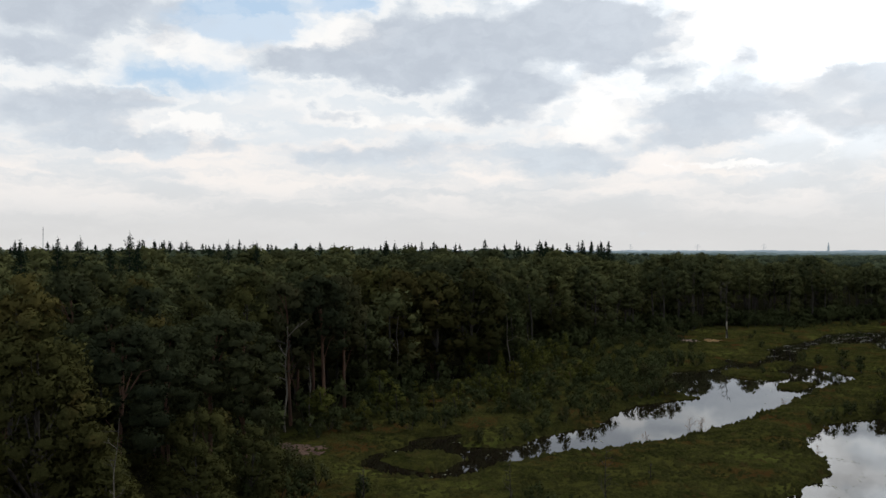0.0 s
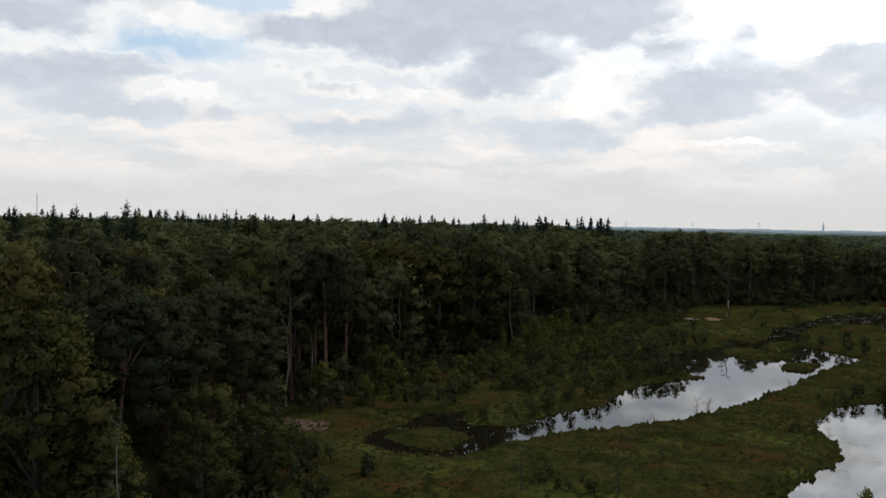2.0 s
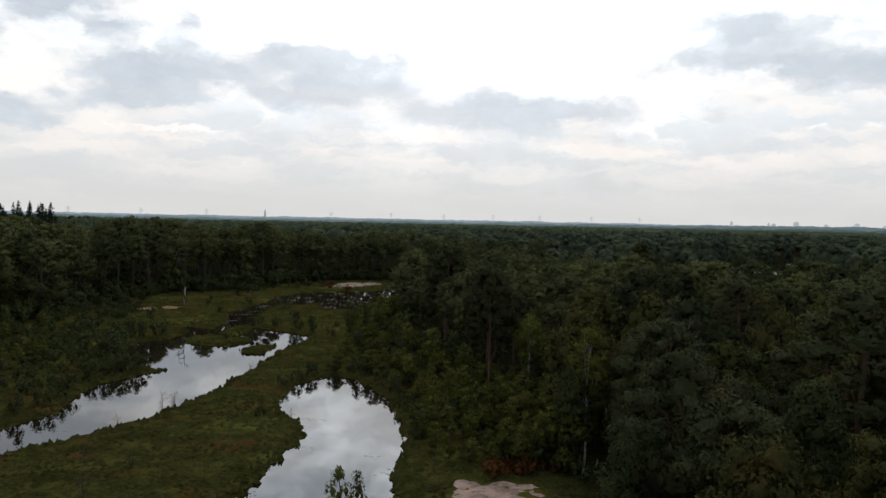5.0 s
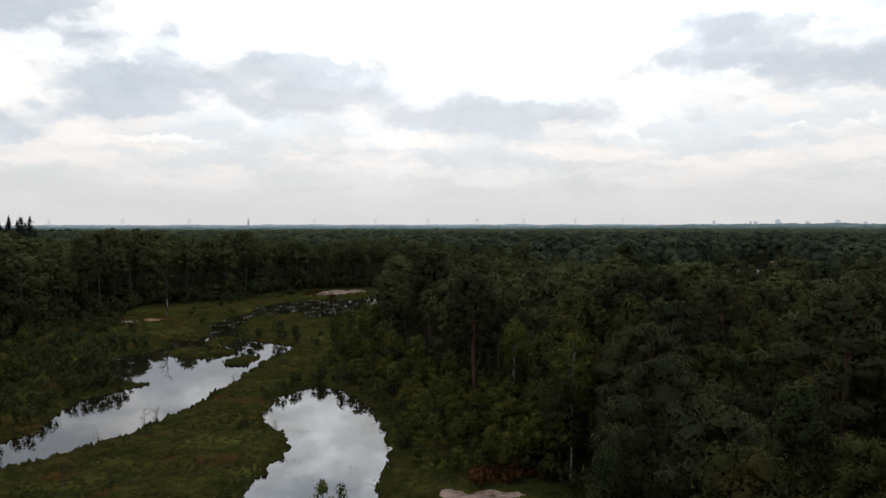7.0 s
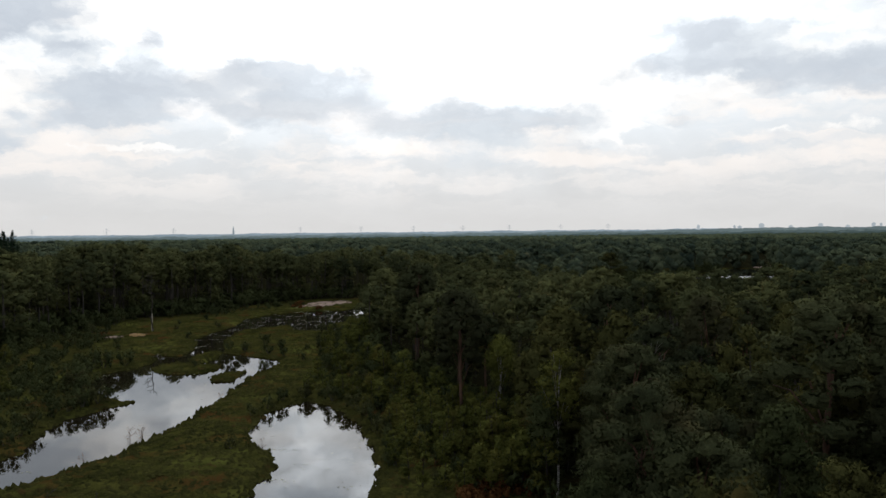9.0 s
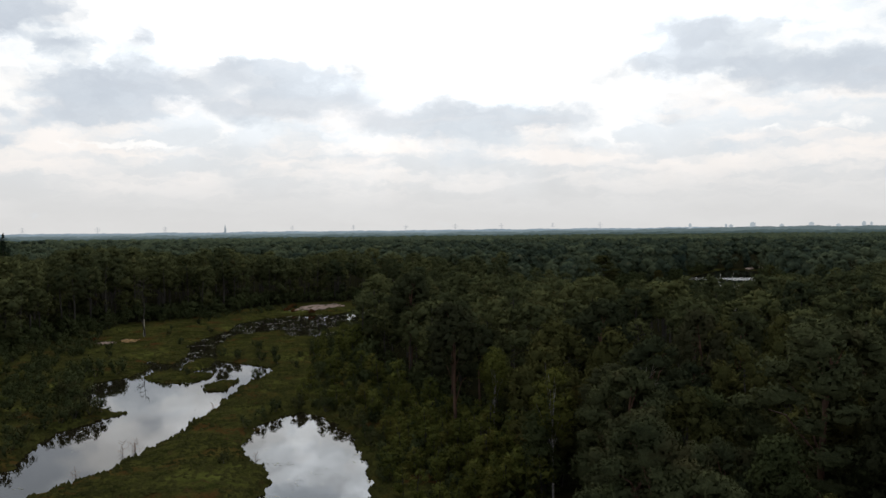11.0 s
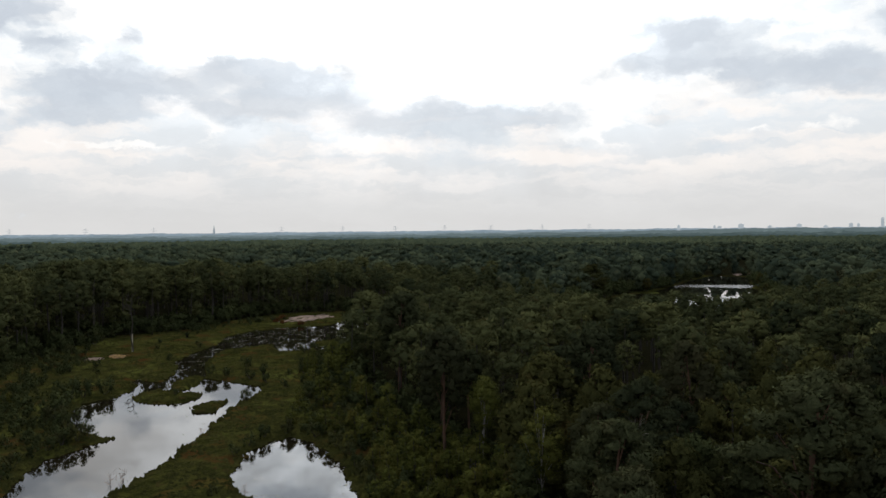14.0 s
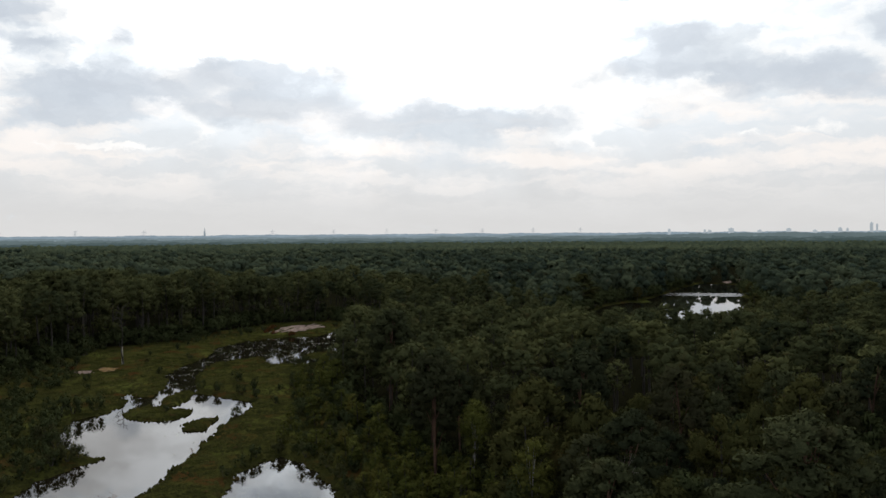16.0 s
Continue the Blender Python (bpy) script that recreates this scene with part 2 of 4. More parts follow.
def rough(name, a, b, scale, roughness=0.85, bump=0.4, stretch=(1, 1, 1), fine_scale=None):
    """A plain rough surface with two scales of mottling and relief."""
    m, t = material(name)
    where = t.vec("MULTIPLY", t.n("ShaderNodeTexCoord").outputs["Object"], stretch)
    big, small = t.noise(where, scale, 4.0).outputs[0], t.noise(where, fine_scale or scale * 7, 4.0).outputs[0]
    colour = t.mix(t.span(t.math("ADD", t.math("MULTIPLY", big, 0.6), t.math("MULTIPLY", small, 0.4)), 0.35, 0.65), a, b)
    relief = t.n("ShaderNodeBump", Strength=bump, Distance=0.05, Height=small)
    finish(t, t.n("ShaderNodeBsdfPrincipled", **{"Base Color": colour, "Roughness": roughness, "Specular IOR Level": 0.2, "Normal": relief.outputs[0]}).outputs[0])
    return m


PINE_LEAF = foliage("pine_needles", (0.017, 0.023, 0.014), (0.074, 0.080, 0.036), (0.072, 0.057, 0.028))
OAK_LEAF = foliage("broad_leaves", (0.022, 0.026, 0.011), (0.087, 0.084, 0.027), (0.105, 0.072, 0.024))
BIRCH_LEAF = foliage("birch_leaves", (0.046, 0.052, 0.013), (0.122, 0.128, 0.031), (0.130, 0.096, 0.025))
SPRUCE_LEAF = foliage("spruce_needles", (0.012, 0.022, 0.014), (0.030, 0.045, 0.026), (0.040, 0.036, 0.022), through_light=0.1)
BUSH_LEAF = foliage("bush_leaves", (0.024, 0.031, 0.014), (0.068, 0.078, 0.031), (0.076, 0.058, 0.026))
# leaves of the middle wood, lightened in colour for the haze over it
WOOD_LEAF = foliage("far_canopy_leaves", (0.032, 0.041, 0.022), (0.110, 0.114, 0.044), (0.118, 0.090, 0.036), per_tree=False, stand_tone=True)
# leaves beyond that: haze mixed into the colour as a paler blue
DISTANT_LEAF = foliage("hazed_leaves", (0.030, 0.046, 0.036), (0.112, 0.130, 0.070), (0.122, 0.104, 0.054), per_tree=False, stand_tone=True)
FERN = foliage("rusty_fern", (0.060, 0.026, 0.010), (0.125, 0.054, 0.020), (0.090, 0.055, 0.018), spread=0.4)
GRASS = foliage("marsh_grass_blades", (0.015, 0.017, 0.006), (0.059, 0.057, 0.017), (0.080, 0.044, 0.018), per_tree=False, spread=0.25)
PINE_BARK = rough("pine_bark", (0.05, 0.030, 0.021), (0.125, 0.066, 0.042), 1.5, stretch=(1, 1, 0.3))
GREY_BARK = rough("grey_bark", (0.030, 0.026, 0.022), (0.072, 0.062, 0.051), 2.0, stretch=(1, 1, 0.3))
BIRCH_BARK = rough("birch_bark", (0.06, 0.053, 0.046), (0.34, 0.32, 0.285), 2.5, stretch=(0.5, 0.5, 2.5))
DEAD_WOOD = rough("bleached_dead_wood", (0.075, 0.066, 0.053), (0.18, 0.155, 0.125), 2.5, stretch=(1, 1, 0.25))
DRY_TWIG = rough("dry_twigs", (0.13, 0.08, 0.055), (0.24, 0.14, 0.09), 3.0)
OCHRE = rough("ochre_soil", (0.10, 0.055, 0.018), (0.26, 0.15, 0.045), 0.6, 0.95, 0.3, fine_scale=2.2)
SAND = rough("bare_sand", (0.10, 0.066, 0.050), (0.31, 0.215, 0.172), 0.6, 0.95, 0.3, fine_scale=2.2)
# brown sand by the wood, its colour darkened for the trees' shade
SHADED_SAND = rough("shaded_brown_sand", (0.045, 0.026, 0.018), (0.115, 0.066, 0.047), 0.5, 0.95, 0.4, fine_scale=4.0)
PALE_WOOD = rough("weathered_pale_wood", (0.22, 0.19, 0.14), (0.46, 0.41, 0.32), 2.5, stretch=(1, 1, 0.25))
STEEL = rough("weathered_steel", (0.22, 0.23, 0.25), (0.34, 0.35, 0.37), 0.4)


def ground_material():
    m, t = material("marsh_and_forest_floor")
    p = t.n("ShaderNodeNewGeometry").outputs["Position"]
    big, mid, small = t.noise(p, 0.05, 4.0).outputs[0], t.noise(p, 0.35, 4.0).outputs[0], t.noise(p, 3.0, 4.0).outputs[0]
    colour = t.mix(t.span(t.math("ADD", t.math("MULTIPLY", mid, 0.6), t.math("MULTIPLY", small, 0.4)), 0.35, 0.65), (0.015, 0.017, 0.005), (0.052, 0.051, 0.013))
    colour = t.mix(t.math("MULTIPLY", t.span(t.noise(p, 0.12, 4.0).outputs[0], 0.52, 0.66), 0.75), colour, (0.058, 0.028, 0.010))
    colour = t.mix(t.math("MULTIPLY", t.span(t.noise(p, 0.075, 3.0).outputs[0], 0.52, 0.70), 0.8), colour, (0.074, 0.080, 0.018))
    # needle litter, coloured near black to deepen the shade under the trees
    shaded_litter = t.n("ShaderNodeAttribute")
    shaded_litter.attribute_name = "under_trees"
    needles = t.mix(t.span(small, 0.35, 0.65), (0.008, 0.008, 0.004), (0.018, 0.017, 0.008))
    colour = t.mix(shaded_litter.outputs["Fac"], colour, needles)
    low = t.span(t.n("ShaderNodeSeparateXYZ", Vector=p).outputs[2], -0.25, 0.12)
    colour = t.mix(low, (0.016, 0.013, 0.009), colour)
    relief = t.n("ShaderNodeBump", Strength=0.7, Distance=0.25, Height=small)
    finish(t, t.n("ShaderNodeBsdfPrincipled", **{"Base Color": colour, "Roughness": 1.0, "Specular IOR Level": 0.0, "Normal": relief.outputs[0]}).outputs[0])
    return m


def water_material():
    m, t = material("still_bog_water")
    p = t.n("ShaderNodeNewGeometry").outputs["Position"]
    ripple = t.n("ShaderNodeBump", Strength=0.015, Distance=0.05, Height=t.noise(p, 1.6, 2.0).outputs[0])
    calm = t.span(t.noise(p, 0.06, 3.0).outputs[0], 0.45, 0.65)
    # a breath of wind on the far lake
    across = t.vec("DOT_PRODUCT", t.vec("SUBTRACT", p, (392.0, 264.0, 0.0)), (0.8, 0.6, 0.0))
    breeze = t.math("SUBTRACT", 1.0, t.span(t.math("ABSOLUTE", t.math("ADD", across, t.math("MULTIPLY", t.noise(p, 0.03, 3.0).outputs[0], 14.0))), 9.0, 13.0))
    calm = t.math("MAXIMUM", calm, t.math("MULTIPLY", breeze, 13.0))
    finish(t, t.n("ShaderNodeBsdfPrincipled", **{"Base Color": (0.010, 0.008, 0.005, 1), "Roughness": t.math("ADD", 0.004, t.math("MULTIPLY", calm, 0.02)), "IOR": 1.36, "Specular IOR Level": 0.5, "Normal": ripple.outputs[0]}).outputs[0])
    return m


GROUND, WATER = ground_material(), water_material()


# Self-lit colour for the distance, with the haze already put into it.
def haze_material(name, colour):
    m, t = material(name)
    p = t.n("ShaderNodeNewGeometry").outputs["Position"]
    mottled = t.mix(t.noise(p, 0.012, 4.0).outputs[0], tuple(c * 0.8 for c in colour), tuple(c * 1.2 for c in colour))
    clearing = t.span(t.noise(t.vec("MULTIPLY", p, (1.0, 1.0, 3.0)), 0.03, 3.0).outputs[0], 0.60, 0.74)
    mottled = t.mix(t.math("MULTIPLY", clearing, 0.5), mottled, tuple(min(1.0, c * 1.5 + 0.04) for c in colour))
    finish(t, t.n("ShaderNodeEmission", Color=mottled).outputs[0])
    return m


# ------------------------------------------------------------------ outlines of water and open land (metres)
LAKE = [(-9, 99), (-5, 104), (-3, 109), (2, 111), (3, 103), (9, 104), (14, 111), (21, 116), (24, 123), (29, 131), (36, 135.5), (41, 138), (39, 145), (38, 150),
        (40, 158), (45, 168), (53, 171), (57, 175), (61, 184), (72, 181), (74, 179), (77, 168), (78, 161), (74, 155), (65, 147), (54, 133), (46, 124), (38, 115),
        (28, 107), (20, 103), (13, 100.5), (8, 96), (4, 92), (0, 89), (-5, 90), (-9, 94)]
CHANNEL = [(64, 176), (74, 178), (79, 190), (84, 200), (90, 209), (98, 217), (97, 226), (86, 215), (78, 205), (72, 197), (64, 189), (59, 183)]
LILY_LAKE = [(95, 222), (109, 243), (121, 250), (133, 251), (145, 246), (158, 254), (165, 248), (150, 225), (134, 205), (121, 196), (112, 197), (104, 203), (110, 217), (98, 215)]
POND = [(22, 70), (30, 79), (35, 84.5), (41, 91), (44, 97), (43.3, 101), (44.5, 105), (47.5, 110), (52, 116.5), (58, 120.5), (62, 121), (62.5, 114), (60, 104),
        (56, 95.5), (53, 89), (48, 81), (46, 78), (42, 75), (40, 71), (37, 67), (30, 62), (22, 62)]
FAR_LAKE = [(222, 160), (208, 192), (238, 224), (300, 252), (352, 265), (416, 294), (466, 313), (470, 286), (424, 262), (356, 212), (300, 164)]
FAR_POOL = [(284, 303), (298, 322), (330, 334), (326, 318), (300, 302)]
WATERS = (LAKE, CHANNEL, LILY_LAKE, POND, FAR_LAKE, FAR_POOL)
ISLES = (
    [(-7, 97), (-6, 100), (-3, 101.5), (0, 101), (2, 98), (1, 94), (-1, 92), (-4, 93.5)],
    [(54, 165), (57, 171), (61, 171.5), (64, 166), (66, 163), (63, 158), (59, 157), (55, 160)],
    [(57.5, 147), (60, 152), (64, 154), (67, 153.5), (64, 149), (60.5, 145.5)],
    [(63, 170), (66, 177), (70, 181), (75, 182), (70, 173), (66, 168.5)],
    [(62.5, 184), (65, 191), (70, 198), (75, 202), (76, 199), (70, 187), (65, 181)],
    [(116, 206), (122, 213), (130, 214), (128, 206), (120, 202)],
    [(322, 252), (326, 262), (334, 268), (340, 265), (334, 255), (328, 250)], [(382, 284), (390, 296), (404, 300), (410, 292), (398, 286)], [(322, 190), (324, 202), (334, 206), (338, 198)], [(380, 226), (386, 240), (398, 242), (396, 230)],
)
OPEN = [(8, 2), (16, 20), (26, 35), (40, 48), (54, 60), (62, 72), (69, 84), (73, 96), (76, 112), (84, 138), (94, 158), (106, 178), (124, 192), (150, 215), (172, 240), (180, 272), (150, 286),
        (112, 268), (96, 262), (78, 258), (64, 242), (46, 222), (30, 195), (20, 180), (10, 160), (0, 146), (-8, 138), (-14, 116), (-21, 106), (-24, 98), (-18, 86), (-13, 68), (-10, 45), (-5, 20)]
SCRUBS = (
    [(12, 114), (19, 118.5), (22, 126), (27.5, 133), (35, 138), (39.5, 140), (36.5, 146), (36, 152), (38, 161), (43, 171), (50, 175), (48, 182), (40, 180), (32, 165), (27, 150), (20, 137), (10, 122)],
    [(-24, 98), (-14, 106), (-4, 115), (6, 119), (14, 127), (22, 139), (28, 150), (33, 168), (42, 184), (56, 206), (64, 226), (64, 242), (46, 222), (30, 195), (20, 180), (10, 160), (0, 146), (-8, 138), (-14, 116)],
    [(48, 72), (50, 80), (55, 89), (58, 96), (62, 104), (64.5, 113), (63, 123), (70, 134), (83, 152), (93, 168), (105, 184), (116, 193), (124, 192), (106, 178), (94, 158), (84, 138), (76, 112), (73, 96), (69, 84), (62, 72), (54, 60)],
    [(96, 262), (112, 266), (130, 270), (134, 262), (118, 256), (106, 252)],
)
SANDS = ([(137, 262), (145, 270), (156, 275), (163, 272), (158, 263), (150, 257.5), (142, 257)], [(41.0, 63.4), (42.4, 66.2), (45.0, 67.3), (45.6, 65.6), (47.4, 64.6), (49.6, 62.8), (48.8, 59.4), (45.0, 57.5), (41.5, 59.5)],
         [(-21, 103), (-18, 103.5), (-13.5, 101.5), (-14, 97.5), (-17, 96)], [(471, 298), (478, 306), (494, 311), (510, 314), (506, 306), (488, 298)], [(60.6, 221.6), (63.2, 222.4), (66.2, 218.8), (64.6, 216.4), (62.0, 217.4)], [(67.2, 220.6), (69.0, 222.8), (72.4, 220.4), (69.8, 216.8), (67.4, 217.0)])


def gap_to(poly, x, y):
    """Signed distance to a closed outline: negative inside."""
    pts = np.array(poly, float)
    best, inside = np.full(x.shape, 1e18), np.zeros(x.shape, bool)
    for a, b in zip(pts, np.roll(pts, -1, axis=0)):
        d = b - a
        k = np.clip(((x - a[0]) * d[0] + (y - a[1]) * d[1]) / (d @ d), 0, 1)
        best = np.minimum(best, (x - a[0] - k * d[0]) ** 2 + (y - a[1] - k * d[1]) ** 2)
        if a[1] != b[1]:
            inside ^= ((a[1] > y) != (b[1] > y)) & (x < d[0] * (y - a[1]) / d[1] + a[0])
    return np.where(inside, -1, 1) * np.sqrt(best)


def wobble(x, y, size, seed=0.0):
    """Smooth pseudo-random waves, about -1 to 1, of that wavelength in metres."""
    k = 6.2832 / size
    return (np.sin(k * (x * 0.93 + y * 0.37) + seed + 1.3 * np.sin(k * 0.61 * (y - 0.4 * x) + seed * 2.1))
            + np.sin(k * 1.37 * (y * 0.88 - x * 0.41) + seed * 1.7 + 1.1 * np.sin(k * 0.83 * (x + 0.3 * y))) + np.sin(k * 2.3 * (x * 0.6 + y * 0.8) + seed * 0.6) * 0.6) / 2.6


def shore(x, y):
    """Distance to the nearest water's edge, negative in the water."""
    d = np.minimum.reduce([gap_to(p, x, y) for p in WATERS])
    land = np.minimum.reduce([gap_to(p, x, y) for p in ISLES])
    ragged = 0.45 * wobble(x, y, 3.1) + 0.5 * wobble(x, y, 8.0, 2.0)
    return np.maximum(d, -land) + ragged


def height(x, y):
    s = shore(x, y)
    up = 0.40 * np.clip(s / 1.1, 0, 1) + 0.25 * np.clip((s - 1) / 8, 0, 1) + (0.16 * wobble(x, y, 5.2, 1.0) + 0.10 * wobble(x, y, 2.9, 6.0)) * np.clip(s / 1.5, 0, 1) + 0.15 * wobble(x, y, 17.0, 3.0) * np.clip(s / 6, 0, 1)
    return np.where(s > 0, 0.02 + np.maximum(up, 0.0), np.maximum(-1.2, 0.35 * s))


# ------------------------------------------------------------------ mesh helpers
def mesh_of(name, verts, faces, mats, smooth=False, slots=None, normals=None):
    """A mesh from arrays; all faces have the same number of corners, or come as a list of arrays."""
    me = bpy.data.meshes.new(name)
    groups = faces if isinstance(faces, list) else [faces]
    groups = [np.asarray(g, np.int32) for g in groups if len(g)]
    me.vertices.add(len(verts))
    me.vertices.foreach_set("co", np.asarray(verts, np.float32).ravel())
    loops = np.concatenate([g.ravel() for g in groups])
    sizes = np.concatenate([np.full(len(g), g.shape[1], np.int32) for g in groups])
    me.loops.add(len(loops))
    me.loops.foreach_set("vertex_index", loops)
    me.polygons.add(len(sizes))
    me.polygons.foreach_set("loop_start", np.concatenate([[0], np.cumsum(sizes)[:-1]]).astype(np.int32))
    for m in mats if isinstance(mats, (list, tuple)) else [mats]:
        me.materials.append(m)
    if slots is not None:
        me.polygons.foreach_set("material_index", np.asarray(slots, np.int32))
    me.polygons.foreach_set("use_smooth", np.full(len(sizes), smooth or normals is not None))
    me.update(calc_edges=True)
    if normals is not None:
        me.normals_split_custom_set_from_vertices(np.asarray(normals, np.float32))
    return me


def tube(points, radii, sides=6):
    """A tapered round stem through the points."""
    p = np.array(points, float)
    ahead = np.gradient(p, axis=0)
    ahead /= np.linalg.norm(ahead, axis=1)[:, None] + 1e-9
    side = np.cross(ahead, [0.31, 0.87, 0.12])
    side /= np.linalg.norm(side, axis=1)[:, None] + 1e-9
    up = np.cross(ahead, side)
    a = np.linspace(0, 2 * np.pi, sides, endpoint=False)
    ring = p[:, None] + np.array(radii)[:, None, None] * (np.cos(a)[None, :, None] * side[:, None] + np.sin(a)[None, :, None] * up[:, None])
    i, j = np.meshgrid(np.arange(len(p) - 1), np.arange(sides), indexing="ij")
    k = (j + 1) % sides
    quads = np.stack([i * sides + j, i * sides + k, (i + 1) * sides + k, (i + 1) * sides + j], -1).reshape(-1, 4)
    return ring.reshape(-1, 3), quads


def joined(pieces):
    """Several (verts, faces) of the same corner count as one."""
    verts, faces, base = [], [], 0
    for v, f in pieces:
        verts.append(v), faces.append(np.asarray(f) + base)
        base += len(v)
    return np.concatenate(verts), np.concatenate(faces)


def sprays(clumps, count, size, r, upward=0.25, jitter=0.6):
    """That many leaf sprays over the outer shells of clumps (x, y, z, rx, ry, rz): small pointed blades, as (verts, faces, normals)."""
    c = np.array(clumps, float)
    area = ((c[:, 3] * c[:, 4]) ** 1.6 + (c[:, 3] * c[:, 5]) ** 1.6 + (c[:, 4] * c[:, 5]) ** 1.6) ** (1 / 1.6)
    which = np.repeat(np.arange(len(c)), np.maximum(2, (area / area.sum() * count).astype(int)))
    n = len(which)
    d = r.normal(size=(n, 3))
    d[:, 2] += upward
    d /= np.linalg.norm(d, axis=1)[:, None]
    at = c[which, :3] + d * c[which, 3:] * r.uniform(0.42, 1.34, (n, 1)) ** 0.5
    out = d / c[which, 3:] * c[which, 3:].mean(1)[:, None] + r.normal(size=(n, 3)) * jitter
    out /= np.linalg.norm(out, axis=1)[:, None]
    a = np.cross(out, r.normal(size=(n, 3)))
    a /= np.linalg.norm(a, axis=1)[:, None] + 1e-9
    b = np.cross(out, a)
    s = size * r.uniform(0.6, 1.35, (n, 1))
    v = np.stack([at - a * s * 1.3, at + a * s * 0.8 - b * s * 0.55, at + a * s * 0.6 + b * s * 0.5], 1)
    soft = d * 0.9 + out * 0.15
    soft /= np.linalg.norm(soft, axis=1)[:, None]
    return v.reshape(-1, 3), np.arange(n * 3).reshape(n, 3), np.repeat(soft, 3, axis=0)


def body(at, radii, r, facets=(6, 3), rough=0.15):
    """The close-set leaves inside a clump: an uneven rounded mass, as (verts, faces, normals)."""
    around, rings = facets
    th, ph = np.linspace(0.15, 2.9, rings + 1)[:, None], np.linspace(0, 6.2832, around, endpoint=False)[None, :] + r.uniform(0, 6)
    d = np.stack([np.sin(th) * np.cos(ph), np.sin(th) * np.sin(ph), np.cos(th) + 0 * ph], -1).reshape(-1, 3)
    size = np.array(radii) * (1 + rough * r.normal(size=(len(d), 1)))
    i, j = (q.ravel() for q in np.meshgrid(np.arange(rings), np.arange(around), indexing="ij"))
    a, b = i * around + j, i * around + (j + 1) % around
    f = np.concatenate([np.stack([a, a + around, b], 1), np.stack([b, a + around, b + around], 1)])
    n = d / np.array(radii)
    return np.array(at) + d * size, f, n / np.linalg.norm(n, axis=1)[:, None]


def crown_of(clumps, count, size, r, facets, upward=0.35, fill=0.62, jitter=0.75):
    """A crown: every clump a mass of leaves with loose sprays all over it; the light turns with each clump and a little with the whole."""
    pieces = [sprays(clumps, count, size, r, upward, jitter)] + [body(c[:3], [fill * q for q in c[3:]], r, facets) for c in clumps]
    v, f = joined([(p[0], p[1]) for p in pieces])
    n = np.concatenate([p[2] for p in pieces])
    middle, half = (v.max(0) + v.min(0)) / 2 - [0, 0, 0.12 * np.ptp(v[:, 2])], np.ptp(v, axis=0) / 2
    whole = (v - middle) / half
    n = 0.66 * n + 0.66 * whole / (np.linalg.norm(whole, axis=1)[:, None] + 1e-9)
    return v, f, n / np.linalg.norm(n, axis=1)[:, None]


def budded(clumps, buds, r, share=0.55):
    """Smaller clumps on the upper sides of each clump, so that a crown is lumpy at two scales."""
    more = []
    for x, y, z, a, b, c in clumps:
        for _ in range(buds):
            d = r.normal(size=3)
            d[2] = abs(d[2]) * 0.8 + 0.1
            d /= np.linalg.norm(d)
            k = share * r.uniform(0.7, 1.2)
            more.append((x + d[0] * a * 0.78, y + d[1] * b * 0.78, z + d[2] * c * 0.78, a * k, b * k, c * k))
    return list(clumps) + more


# ------------------------------------------------------------------ shapes of trees, 1:1 in metres, base at the origin
def pine_shape(r, tall=16.5, count=3000, size=0.12, limbs=True, facets=(6, 3), bare=(0.36, 0.52), pads=34, buds=1, spread=3.1):
    """Scots pine: bare stem, open crown of flat-topped pads of needles."""
    lean = r.normal(size=2) * 0.5
    zs = np.linspace(0, tall * 0.95, 8)
    line = np.stack([lean[0] * (zs / tall) ** 2 + 0.12 * np.sin(zs * 0.5 + r.uniform(0, 6)), lean[1] * (zs / tall) ** 2 + 0.12 * np.sin(zs * 0.4 + r.uniform(0, 6)), zs], 1)
    wood = [tube(line, 0.21 * (1 - zs / tall) ** 0.8 + 0.035, 7)]
    clumps = []
    base = tall * r.uniform(*bare)
    grow = (24 / pads) ** 0.4
    for i in range(pads):
        k = (i + 0.5) / pads
        z = base + (tall - base) * k ** 0.75
        reach = (0.4 + spread * math.sin(math.pi * min(1, 0.24 + 0.70 * k)) ** 0.9) * r.uniform(0.68, 1.06)
        a = i * 2.4 + r.uniform(-0.6, 0.6)
        j = min(7, int(z / tall * 7.4))
        x, y = line[j, 0] + reach * math.cos(a) * 0.85, line[j, 1] + reach * math.sin(a) * 0.85
        wide = r.uniform(0.75, 1.4) * (1.15 - 0.3 * k) * grow
        clumps.append((x, y, z, wide, wide * r.uniform(0.75, 1.1), wide * r.uniform(0.55, 0.85)))
        if i % 5 == 0 and limbs:
            wood.append(tube([line[max(0, j - 1)], (line[j] + np.array([x, y, z])) / 2 - [0, 0, 0.2], (x, y, z)], [0.075, 0.055, 0.02], 4))
    clumps.append((line[-1, 0], line[-1, 1], tall - 0.5, 1.1, 1.1, 0.7))
    return joined(wood if limbs else [tube(line[::3], [0.2, 0.16, 0.07], 5)]), crown_of(budded(clumps, buds, r, 0.6), count, size, r, facets, 0.45, 0.66)


